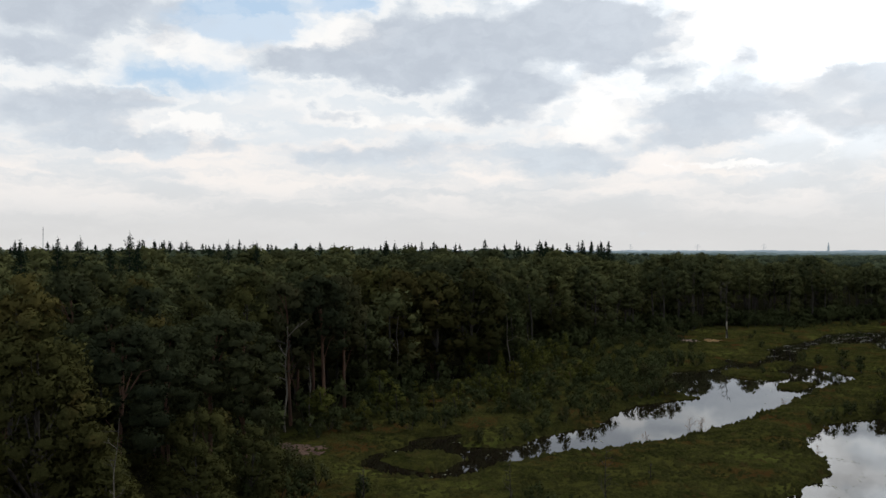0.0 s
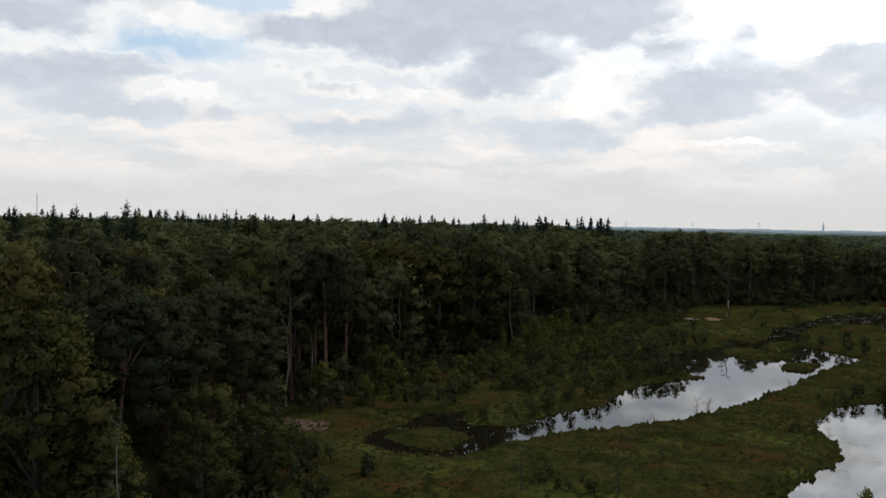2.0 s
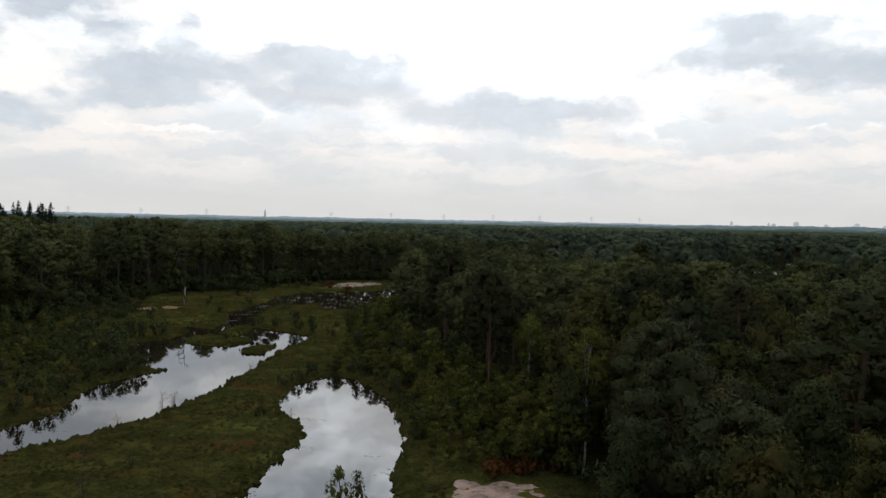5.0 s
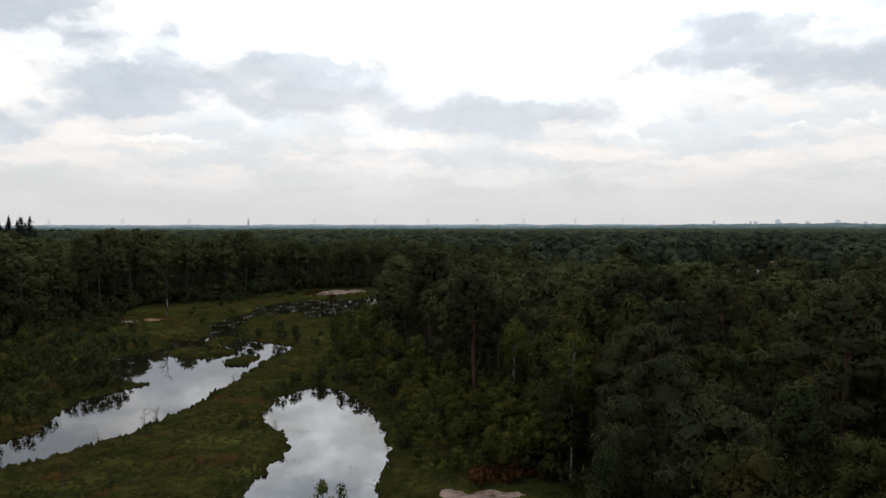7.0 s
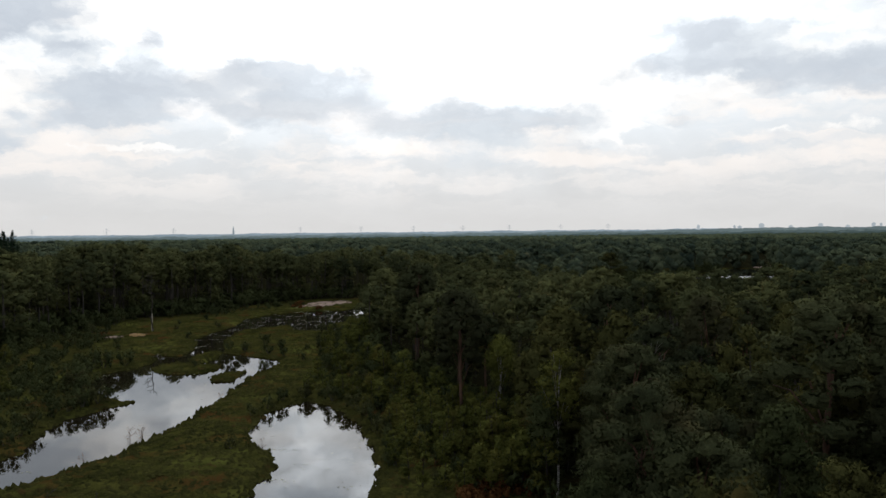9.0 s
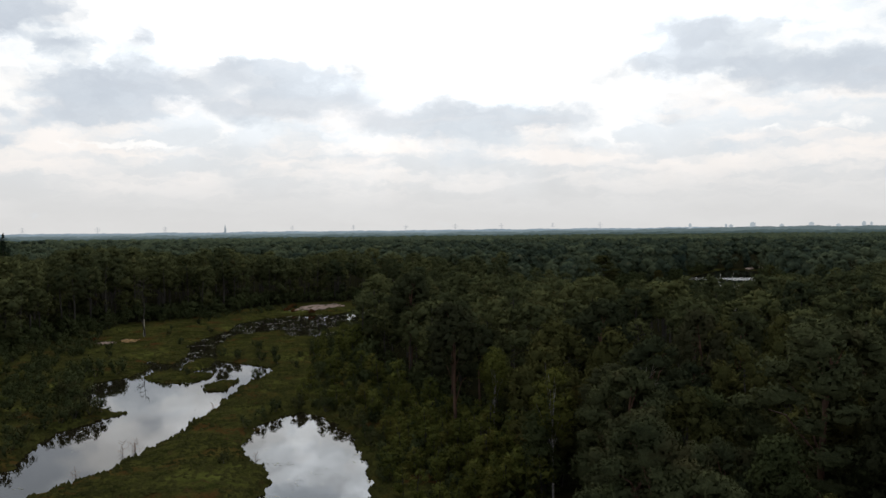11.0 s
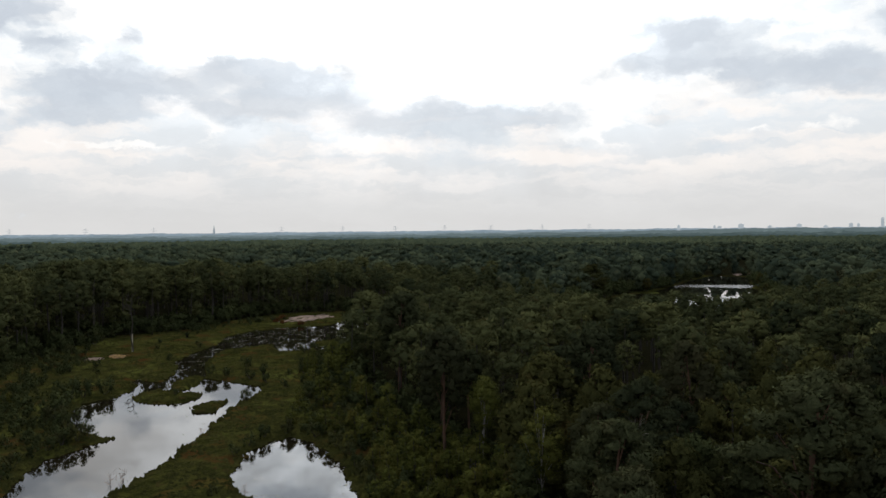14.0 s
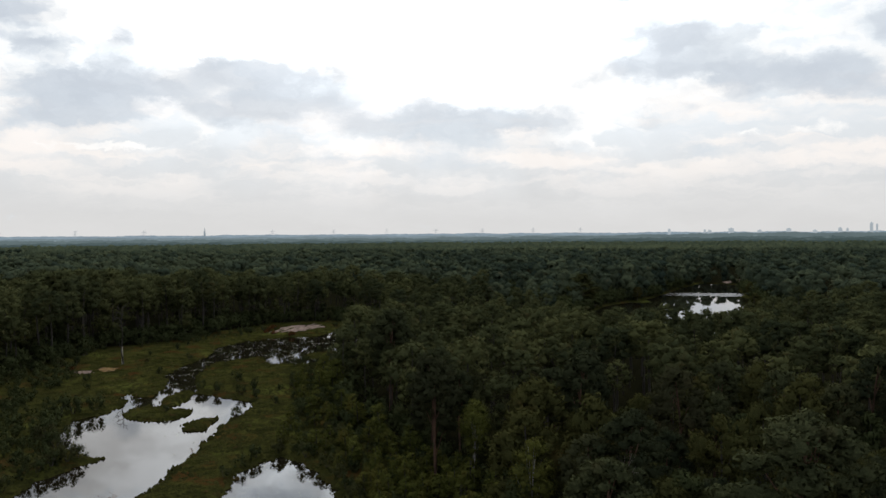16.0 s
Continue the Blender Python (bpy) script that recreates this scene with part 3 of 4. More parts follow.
def leafy_shape(r, tall=16.0, wide=3.6, count=3000, size=0.13, low=0.22, clump=1.25, limbs=True, thick=0.24, narrow=0.28, many=1.0, facets=(6, 3), buds=0, fill=0.62):
    """A broadleaf tree: a rounded crown of many clumps of leaves on spreading limbs."""
    lean = r.normal(size=2) * 0.4
    zs = np.linspace(0, tall * 0.85, 7)
    line = np.stack([lean[0] * (zs / tall) ** 2, lean[1] * (zs / tall) ** 2 + 0.1 * np.sin(zs * 0.6), zs], 1)
    wood = [tube(line, thick * (1 - zs / tall) + 0.03, 7)]
    clumps, middle, half = [], tall * (low + 1) / 2, tall * (1 - low) / 2
    for i in range(int((26 + wide * 4) * many)):
        d = r.normal(size=3)
        d /= np.linalg.norm(d)
        k = r.uniform(0.55, 1.0) ** 0.5
        slim = 1.0 - narrow * max(0, d[2])
        x, y, z = d[0] * wide * k * slim, d[1] * wide * k * slim, middle + d[2] * (half - 0.6) * k
        size_c = clump * r.uniform(0.6, 1.2)
        clumps.append((x + lean[0] * 0.5, y + lean[1] * 0.5, z, size_c, size_c, size_c * r.uniform(0.65, 0.95)))
        if i % 4 == 0 and limbs:
            j = min(5, int(z / tall * 5))
            wood.append(tube([line[j], (line[j] + np.array([x, y, z])) / 2 + [0, 0, 0.3], (x, y, z)], [0.3 * thick, 0.18 * thick, 0.015], 4))
    return joined(wood if limbs else [tube(line[::3], [0.22, 0.14, 0.06], 5)]), crown_of(budded(clumps, buds, r), count, size, r, facets, 0.3, fill)


def spruce_shape(r, tall=26.0, wide=3.0, count=6000, size=0.16, down=0.14, arms=7):
    """A spruce: whorls of drooping boughs round a straight stem, with gaps between them near the tip."""
    zs = np.linspace(0, tall, 7)
    wood = [tube(np.stack([0.1 * np.sin(zs), 0.1 * np.cos(zs * 0.7), zs], 1), 0.24 * (1 - zs / tall) + 0.03, 6)]
    clumps, z = [], tall * down
    while z < tall - 0.6:
        reach = min(wide * (1 - z / tall) ** 0.45, 0.12 + 0.34 * (tall - z))
        for a in np.arange(0, 6.28, 6.28 / arms) + r.uniform(0, 6):
            q, at, droop = reach * r.uniform(0.45, 1.2), z + r.uniform(-0.5, 0.5), r.uniform(-0.1, 0.45)
            for k in (0.35, 0.68, 1.0):
                fat = (0.10 + 0.19 * reach) * (1.3 - 0.7 * k)
                clumps.append((math.cos(a) * q * k, math.sin(a) * q * k, at - q * droop * k + 0.2 * q * k * k, fat, fat, 0.12 + 0.10 * reach))
        z += (0.50 + 0.07 * (tall - z)) * r.uniform(0.8, 1.3)
    clumps.append((0, 0, tall - 0.3, 0.07, 0.07, 0.9))
    return joined(wood), sprays(clumps, count, size, r, 0.15)


def bush_shape(r, tall=2.2, wide=1.2, count=420, size=0.11, facets=(5, 2), stems=5):
    clumps, wood = [], []
    for i in range(9):
        a, k = r.uniform(0, 6.28), r.uniform(0.1, 1) ** 0.6
        z = tall * r.uniform(0.25, 0.92) * (1.05 - 0.35 * k)
        x, y = wide * k * math.cos(a) * 0.8, wide * k * math.sin(a) * 0.8
        c = r.uniform(0.30, 0.52) * wide
        clumps.append((x, y, z, c * 0.85, c * 0.85, c * 1.1))
        if i < stems:
            wood.append(tube([(x * 0.15, y * 0.15, 0), (x * 0.6, y * 0.6, z * 0.6), (x, y, z)], [0.035, 0.025, 0.01], 4))
    return joined(wood), crown_of(clumps, count, size, r, facets, 0.4, 0.45)


# ------------------------------------------------------------------ things
def part(name, mesh, parent, label=""):
    ob = new(name, mesh)
    ob.parent = parent
    return tagged(ob, label) if label else ob


KINDS = {}


def kind_of_tree(kind, i, maker, bark, leaf, label, category, stem="trunk", crown="crown"):
    (wv, wf), (lv, lf, ln) = maker(np.random.default_rng(100 + i))
    root = new(kind)
    if stem == "stem":  # every stem by itself: 3 rings of 4 points each
        for k in range(len(wv) // 12):
            part(stem, mesh_of(kind + "_" + stem, wv[12 * k:12 * k + 12], wf[:8], bark, True), root)
    else:
        part(stem, mesh_of(kind + "_" + stem, wv, wf, bark, True), root)
    part(crown, mesh_of(kind + "_" + crown, lv, lf, leaf, normals=ln), root)
    tagged(root, label, category)
    KINDS.setdefault(kind, []).append([root, False])


def plant(kind, x, y, size=1.0, turn=None, group="", label="", which=None, wide=1.0):
    """Sets one more of that kind on the ground; the first of each shape is the model itself."""
    turn = rng.uniform(0, 360) if turn is None else turn
    if which is None and kind in FULL:
        full = FULL[kind]
        grade = int(np.searchsorted((50, 68, 90), math.hypot(x, y)))
        which = grade * full + int(rng.integers(0, full))
    slot = KINDS[kind][rng.integers(len(KINDS[kind])) if which is None else which]
    z = float(height(np.array([x], float), np.array([y], float))[0]) - 0.05
    m = pose(x, y, z, 0, 0, turn) @ Matrix.Diagonal((size * wide, size * wide, size, 1))
    if slot[1]:
        ob = copy_thing(slot[0], m)
        ob.matrix_basis = m
    else:
        ob, slot[1] = slot[0], True
        ob.matrix_basis = m
    return tagged(ob, label, group=group)


PINE_LABEL, LEAFY_LABEL = "Scots pine with bare reddish trunk and flat dark crown", "dense olive-green broadleaf tree with rounded crown"
BIRCH_LABEL = "slender birch with thin grey trunk and light green leaves"
GRADES = ((0.085, 15000, 1), (0.110, 9500, 1), (0.155, 5600, 1), (0.225, 3400, 0))  # spray size, sprays and buds, for trees near, farther and far
for grade, (spray, many, buds) in enumerate(GRADES):
    for i in range(4):
        kind_of_tree("pine_tree", 10 * grade + i, lambda r: pine_shape(r, count=many, size=spray * (1.25 if grade < 2 else 1.05), buds=buds, facets=(8, 4) if grade < 2 else (6, 3)), PINE_BARK, PINE_LEAF, PINE_LABEL, "tree")
        kind_of_tree("broadleaf_tree", 40 + 10 * grade + i, lambda r: leafy_shape(r, wide=r.uniform(3.2, 4.2), count=many, size=spray * (1.5 if grade < 2 else 1.15), low=0.12, many=2.6 if grade < 2 else 1.4, clump=0.95 if grade < 2 else 1.25, buds=0 if grade < 2 else buds, facets=(8, 4) if grade < 2 else (6, 3), fill=0.48 if grade < 2 else 0.56), GREY_BARK, OAK_LEAF, LEAFY_LABEL, "tree")
    for i in range(3):
        kind_of_tree("birch_tree", 80 + 10 * grade + i, lambda r: leafy_shape(r, 13.0, 1.9, int(many * 0.8), spray, 0.08, clump=0.85, thick=0.09, narrow=0.62, fill=0.5, facets=(5, 2)), GREY_BARK, BUSH_LEAF, BIRCH_LABEL, "tree")
for i in range(2):
    kind_of_tree("birch_tree", 140 + i, lambda r: leafy_shape(r, 13.0, 1.7, 3000, 0.10, 0.46, clump=0.8, thick=0.085, fill=0.45, facets=(5, 2)), BIRCH_BARK, BIRCH_LEAF, "birch with tall bare white trunk", "tree")
for i in range(5):
    kind_of_tree("young_birch", 150 + i, lambda r: leafy_shape(r, 5.0, r.uniform(0.75, 1.1), 700, 0.115, 0.04, clump=0.5, thick=0.03, narrow=0.72, many=0.55, facets=(4, 2), fill=0.5), GREY_BARK, BIRCH_LEAF, "young birch with loose yellow-green leaves", "tree")
FULL = {"pine_tree": 4, "broadleaf_tree": 4, "birch_tree": 3}
for i in range(4):
    kind_of_tree("spruce_tree", 120 + i, lambda r: spruce_shape(r, wide=r.uniform(2.8, 3.6)), GREY_BARK, SPRUCE_LEAF, "tall dark conical spruce rising above the wood", "tree")
for i in range(5):
    kind_of_tree("bush", 160 + i, lambda r: bush_shape(r, r.uniform(1.8, 2.6), r.uniform(1.0, 1.5)), GREY_BARK, BUSH_LEAF, "low green leafy bush in the marsh grass", "bush", "stem", "foliage")

# trees that stand out, in metres: kind, x, y, scale of height, relative width
NAMED = [
    ("broadleaf_tree", -27.5, 58.0, 1.20, 1.05), ("broadleaf_tree", -33.5, 66.0, 1.16, 1.1), ("broadleaf_tree", -22.5, 57.0, 0.62, 1.2), ("broadleaf_tree", -18.0, 63.0, 0.60, 1.2), ("broadleaf_tree", -15.8, 70.0, 0.58, 1.2), ("broadleaf_tree", -20.5, 69.5, 0.72, 1.1), ("birch_tree", -24.0, 62.0, 0.75, 1.1), ("broadleaf_tree", -28.5, 72.0, 0.95, 1.1), ("pine_tree", -31.0, 80.0, 1.06, 1.1), ("pine_tree", -25.0, 66.0, 1.03, 1.15), ("pine_tree", -21.5, 78.0, 1.04, 1.1),
    ("pine_tree", -18.6, 80.0, 0.98, 1.1), ("pine_tree", -23.5, 72.0, 1.0, 1.0), ("broadleaf_tree", -36.0, 92.0, 1.15, 1.1), ("pine_tree", -16.2, 116.0, 1.18, 1.05),
    ("broadleaf_tree", -30.0, 130.0, 1.24, 1.25), ("broadleaf_tree", -22.0, 142.0, 1.25, 1.2), ("broadleaf_tree", -14.0, 156.0, 1.25, 1.25), ("broadleaf_tree", -4.0, 166.0, 1.22, 1.2),
    ("broadleaf_tree", -7.0, 147.0, 1.25, 1.15), ("broadleaf_tree", -1.0, 151.5, 1.3, 1.15), ("broadleaf_tree", 5.0, 157.0, 1.3, 1.15), ("broadleaf_tree", -11.0, 150.0, 1.3, 1.1), ("pine_tree", -2.0, 156.0, 1.25, 1.1), ("pine_tree", 9.0, 166.0, 1.12, 1.0), ("birch_tree", 13.3, 163.0, 1.2, 1.0), ("broadleaf_tree", 25.0, 196.0, 1.1, 1.0),
    ("pine_tree", 33.9, 34.2, 1.02, 0.98), ("pine_tree", 33.2, 30.4, 0.92, 1.05), ("broadleaf_tree", 38.5, 26.5, 0.92, 0.9), ("broadleaf_tree", 26.5, 25.5, 1.0, 1.0), ("birch_tree", 43.3, 33.2, 1.24, 0.95), ("pine_tree", 54.4, 36.4, 1.21, 1.3),
    ("pine_tree", 77.0, 103.5, 0.98, 1.05), ("pine_tree", 92.0, 134.0, 1.12, 1.1), ("pine_tree", 96.0, 139.0, 1.08, 1.1), ("broadleaf_tree", 62.0, 69.0, 0.95, 1.1),
    ("birch_tree", 56.0, 64.0, 0.95, 1.0), ("birch_tree", 75.0, 91.5, 0.95, 0.9), ("young_birch", 27.6, 58.6, 1.46, 0.6), ("young_birch", 29.3, 59.8, 1.2, 0.6), ("young_birch", 28.6, 61.0, 0.9, 0.75),
    ("broadleaf_tree", 49.6, 43.6, 0.97, 0.95), ("pine_tree", 46.6, 46.6, 1.0, 1.0), ("pine_tree", 60.6, 55.2, 1.0, 1.05), ("pine_tree", 66.8, 90.3, 1.03, 0.95), ("pine_tree", 85.4, 86.9, 0.86, 1.1), ("broadleaf_tree", 72.0, 76.0, 0.98, 1.3), ("birch_tree", 36.6, 39.4, 1.0, 1.0),
    ("broadleaf_tree", 276.6, 246.0, 0.95, 1.9), ("broadleaf_tree", 329.0, 258.0, 0.42, 1.7), ("broadleaf_tree", 333.0, 262.5, 0.36, 1.6), ("broadleaf_tree", 394.0, 291.0, 0.40, 2.0), ("broadleaf_tree", 401.0, 293.0, 0.34, 1.8), ("broadleaf_tree", 329.0, 198.0, 0.42, 1.6), ("broadleaf_tree", 392.0, 236.0, 0.44, 1.6), ("broadleaf_tree", 386.0, 230.0, 0.38, 1.8),
]
taken = [(x, y) for _, x, y, _, _ in NAMED]
for kind, x, y, size, wide in NAMED:
    plant(kind, x, y, size, group="trees of the wood edge", wide=wide)


def wood_points(spacing, near, far, seed, bearings=(-33.0, 72.0), margin=1.5):
    """Jittered places for trees between two distances, clear of water and open land."""
    r = np.random.default_rng(seed)
    g = np.arange(-far, far, spacing)
    x, y = (a.ravel() for a in np.meshgrid(g, g))
    x, y = x + r.uniform(-0.42, 0.42, x.size) * spacing, y + r.uniform(-0.42, 0.42, y.size) * spacing
    d, b = np.hypot(x, y), np.degrees(np.arctan2(x, y))
    ok = (d >= near) & (d < far) & (b > bearings[0]) & (b < bearings[1])
    x, y = x[ok], y[ok]
    clear = np.minimum.reduce([gap_to(p, x, y) for p in (OPEN, FAR_LAKE, FAR_POOL, *SANDS)]) > margin
    x, y = x[clear], y[clear]
    if near < 200:
        t = np.array(taken)
        ok = np.hypot(x[:, None] - t[None, :, 0], y[:, None] - t[None, :, 1]).min(1) > 3.2
        x, y = x[ok], y[ok]
    return x, y, r


def canopy(x, y):
    """Usual height of the wood there."""
    b, d = np.degrees(np.arctan2(x, y)), np.hypot(x, y)
    tall = np.interp(b, [-33, 5, 14, 22, 40, 72], [19.0, 19.0, 18.0, 17.0, 15.8, 16.0])
    dip = np.exp(-((x - 228) / 80) ** 2 - ((y - 182) / 72) ** 2) * 7.0 + np.exp(-((x - 214) / 7) ** 2 - ((y - 160) / 9) ** 2) * 5.0
    tall = tall + 2.4 * np.clip((d - 190) / 80, 0, 1) * np.clip((11 - b) / 4, 0, 1)
    tall = tall + 2.5 * np.exp(-((x - 2) / 14) ** 2 - ((y - 156) / 16) ** 2)
    tall = tall + 3.0 * np.exp(-((b - 22) / 9) ** 2 - ((d - 292) / 45) ** 2)
    return tall - dip + 0.8 * wobble(x, y, 70.0, 5.0)


x, y, r = wood_points(7.0, 30.0, 132.0, 11)
keep = (x > 0) | (np.hypot(x, y) > 84)
x, y = x[keep], y[keep]
order = np.argsort(np.hypot(x, y))[:270]
for i in order:
    p = r.uniform()
    left = x[i] < 10
    kind = "pine_tree" if p < (0.42 if left else 0.56) else "broadleaf_tree" if p < 0.84 else "birch_tree"
    want = canopy(x[i], y[i]) * r.uniform(0.60, 1.12)
    plant(kind, x[i], y[i], want / {"pine_tree": 16.5, "broadleaf_tree": 16.0, "birch_tree": 14.2}[kind], group="trees of the near wood", wide=r.uniform(0.84, 1.1))
x_more, y_more = np.delete(x, order), np.delete(y, order)


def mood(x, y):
    """How light the leaves of that part of the wood are: cloud shadow behind the far lake and a sunlit strip beyond it,
    both painted into the tone.
    """
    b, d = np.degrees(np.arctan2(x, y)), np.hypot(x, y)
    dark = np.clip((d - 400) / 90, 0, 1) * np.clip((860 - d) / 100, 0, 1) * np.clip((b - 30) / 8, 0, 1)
    sunlit = np.exp(-((d - 930) / 110) ** 2) * np.exp(-((b - 51) / 7.5) ** 2)
    return 0.57 - 0.32 * dark + 0.8 * sunlit + 0.2 * wobble(x, y, 210.0, 3.0)


def stand(name, label, places, shapes, leaf, bark, r, category="wood", wider=1.0):
    """Many trees as one object: each place (x, y, height, shape) takes a turned and stretched copy of a shape."""
    wood, leaves, wbase, lbase, tones = [[], []], [[], [], []], 0, 0, []
    z0 = height(np.array([p[0] for p in places]), np.array([p[1] for p in places]))
    for (x, y, tall, k), z in zip(places, z0):
        own, (wv, wf), (lv, lf, ln) = shapes[k]
        a, s, wide = r.uniform(0, 6.28), tall / own, wider * r.uniform(0.9, 1.25)
        m = np.array([[math.cos(a) * wide, -math.sin(a) * wide, 0], [math.sin(a) * wide, math.cos(a) * wide, 0], [0, 0, 1]]) * s
        at = np.array([x, y, z - 0.05])
        if len(wv):
            wood[0].append(wv @ m.T + at), wood[1].append(wf + wbase)
            wbase += len(wv)
        leaves[0].append(lv @ m.T + at), leaves[1].append(lf + lbase), leaves[2].append(ln @ m.T / s)
        lbase += len(lv)
        tones.append(np.full(len(lv), np.clip(mood(x, y) + r.normal() * 0.30, 0, 1)))
    ob = new(name)
    if wood[0]:
        tagged(part("trunks", mesh_of(name + "_trunks", np.concatenate(wood[0]), np.concatenate(wood[1]), bark, True), ob), kind="stuff")
    crowns = mesh_of(name + "_crowns", np.concatenate(leaves[0]), np.concatenate(leaves[1]), leaf, normals=np.concatenate(leaves[2]))
    crowns.attributes.new("tone", "FLOAT", "POINT").data.foreach_set("value", np.concatenate(tones).astype(np.float32))
    tagged(part("crowns", crowns, ob), kind="stuff")
    return tagged(ob, label, category, kind="stuff")


# the rest of the near wood and the middle distance: whole trees at the edges, the tops alone where the wood is closed
r = np.random.default_rng(31)
EDGE = [(16.5, *pine_shape(r, count=540, size=0.34, limbs=False, bare=(0.44, 0.58), pads=24, buds=0, facets=(5, 2), spread=2.7)) for _ in range(6)] + [(16.0, *leafy_shape(r, count=720, size=0.36, low=0.10, limbs=False, clump=1.5, many=0.62, facets=(5, 2), fill=0.56)) for _ in range(6)]
TOPS = [(16.5, *pine_shape(r, count=420, size=0.36, limbs=False, bare=(0.58, 0.66), pads=15, buds=0, facets=(5, 2), spread=3.0)) for _ in range(7)] + [(16.0, *leafy_shape(r, count=420, size=0.38, low=0.46, limbs=False, clump=1.45, many=0.42, facets=(5, 2), fill=0.60)) for _ in range(6)]
MID = EDGE + TOPS
x, y, r = wood_points(8.0, 132.0, 330.0, 12)
x_back, y_back, _ = wood_points(8.0, 330.0, 390.0, 13, (6.0, 42.0))
x, y = np.concatenate([x, x_more, x_back]), np.concatenate([y, y_more, y_back])
rim = np.minimum.reduce([gap_to(p, x, y) for p in (OPEN, FAR_LAKE, FAR_POOL)]) < 26
far_edge = rim & (x > 30) & (y > 175)


def mid_kind(at_edge, tall_pines, x):
    if at_edge:
        return int(r.integers(0, 6) if r.uniform() < (0.68 if tall_pines else 0.5) else r.integers(6, 12))
    return int(r.integers(12, 19) if r.uniform() < (0.5 if x < 40 else 0.68) else r.integers(19, 25))


places = [(a, b, h * r.uniform(0.72, 1.1), mid_kind(e, p, a)) for a, b, h, e, p in zip(x, y, canopy(x, y), rim, far_edge)]
stand("middle_wood", "mixed pine and broadleaf wood behind the marsh", places, MID, WOOD_LEAF, GREY_BARK, r, wider=1.08)

# spruces that rise above the wood
for x, y, tall in [(-69, 188, 27.8), (-66.5, 186, 25.5), (-89, 180, 25.8), (-83, 184, 26.6), (-79, 186, 26.6), (-74, 190, 25.6), (-54, 215, 26.2), (-48, 220, 25.8), (-20, 300, 27.6), (-17, 302, 26.8)]:
    plant("spruce_tree", x, y, tall / 26.8, group="tall spruces", wide=1.15)
r = np.random.default_rng(33)
SPRUCE = [(26.0, *spruce_shape(r, wide=3.2, count=760, size=0.30, down=0.66, arms=5)) for _ in range(5)]
places = []
for b in np.arange(-30.0, 11.5, 0.21):
    b += r.uniform(-0.2, 0.2)
    d = r.uniform(330, 430)
    places.append((d * math.sin(radians(b)), d * math.cos(radians(b)), r.uniform(21.5, 27.4), int(r.integers(5))))
stand("spruce_rows", "dark rows of spruce tips along the skyline", places, SPRUCE, SPRUCE_LEAF, GREY_BARK, r)


def dome_shape(r, count, foot=False):
    """A far crown: a few rounded masses of leaves with loose sprays; at an edge they reach to the ground."""
    c = [(r.normal() * 1.4, r.normal() * 1.4, 13.2 + r.uniform(-1.2, 1.4), *(r.uniform(1.5, 2.3) * np.array([1, 1, 0.8]))) for _ in range(4)]
    c += [(r.normal(), r.normal(), 9.0, 2.6, 2.6, 3.0)]
    if foot:
        c += [(r.normal() * 1.5, r.normal() * 1.5, h, 2.4, 2.4, 2.6) for h in (1.5, 3.0, 5.0, 6.5)]
    return (np.zeros((0, 3)), np.zeros((0, 4), int)), crown_of(c, count, 0.55, r, (5, 2), 0.6, 0.75)


FAR = [(15.5, *dome_shape(r, 44)) for _ in range(8)] + [(15.5, *dome_shape(r, 140, True)) for _ in range(4)]
x, y, r = wood_points(12.4, 330.0, 900.0, 14)
b = np.degrees(np.arctan2(x, y))
keep = (np.hypot(x, y) > 388) | (b < 6) | (b > 42)
x, y = x[keep], y[keep]
rim = np.minimum.reduce([gap_to(p, x, y) for p in (OPEN, FAR_LAKE, FAR_POOL)]) < 40
places = [(a, b, h * r.uniform(0.80, 1.10), int(r.integers(8, 12) if e else r.integers(8))) for a, b, h, e in zip(x, y, canopy(x, y), rim)]
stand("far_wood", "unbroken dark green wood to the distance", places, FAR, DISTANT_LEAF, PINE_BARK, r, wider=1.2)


# farther off the crowns close to an uneven roof
b, d = np.radians(np.arange(-36, 76, 0.14)), 860.0 * (1420.0 / 860.0) ** np.linspace(0, 1, 46)
B, D = np.meshgrid(b, d, indexing="ij")
X, Y = (D * np.sin(B)).ravel(), (D * np.cos(B)).ravel()
Z = 14.2 + 1.1 * wobble(X, Y, 130.0, 5.0) + 1.3 * wobble(X, Y, 23.0, 2.0) + 3.0 * np.random.default_rng(15).uniform(-1, 0.7, X.size)
i, j = np.meshgrid(np.arange(len(b) - 1), np.arange(len(d) - 1), indexing="ij")
k = i * len(d) + j
quads = np.stack([k, k + 1, k + len(d) + 1, k + len(d)], -1).reshape(-1, 4)
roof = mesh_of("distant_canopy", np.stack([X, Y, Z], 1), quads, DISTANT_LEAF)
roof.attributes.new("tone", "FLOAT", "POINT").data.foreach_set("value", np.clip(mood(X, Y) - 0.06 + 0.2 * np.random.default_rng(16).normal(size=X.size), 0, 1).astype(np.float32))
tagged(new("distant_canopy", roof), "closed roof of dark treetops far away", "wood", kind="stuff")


# ------------------------------------------------------------------ ground and water
def lines(stops):
    out = []
    for a, b, step in stops:
        out += list(np.arange(a, b, step))
    return np.array(out + [stops[-1][1]], float)


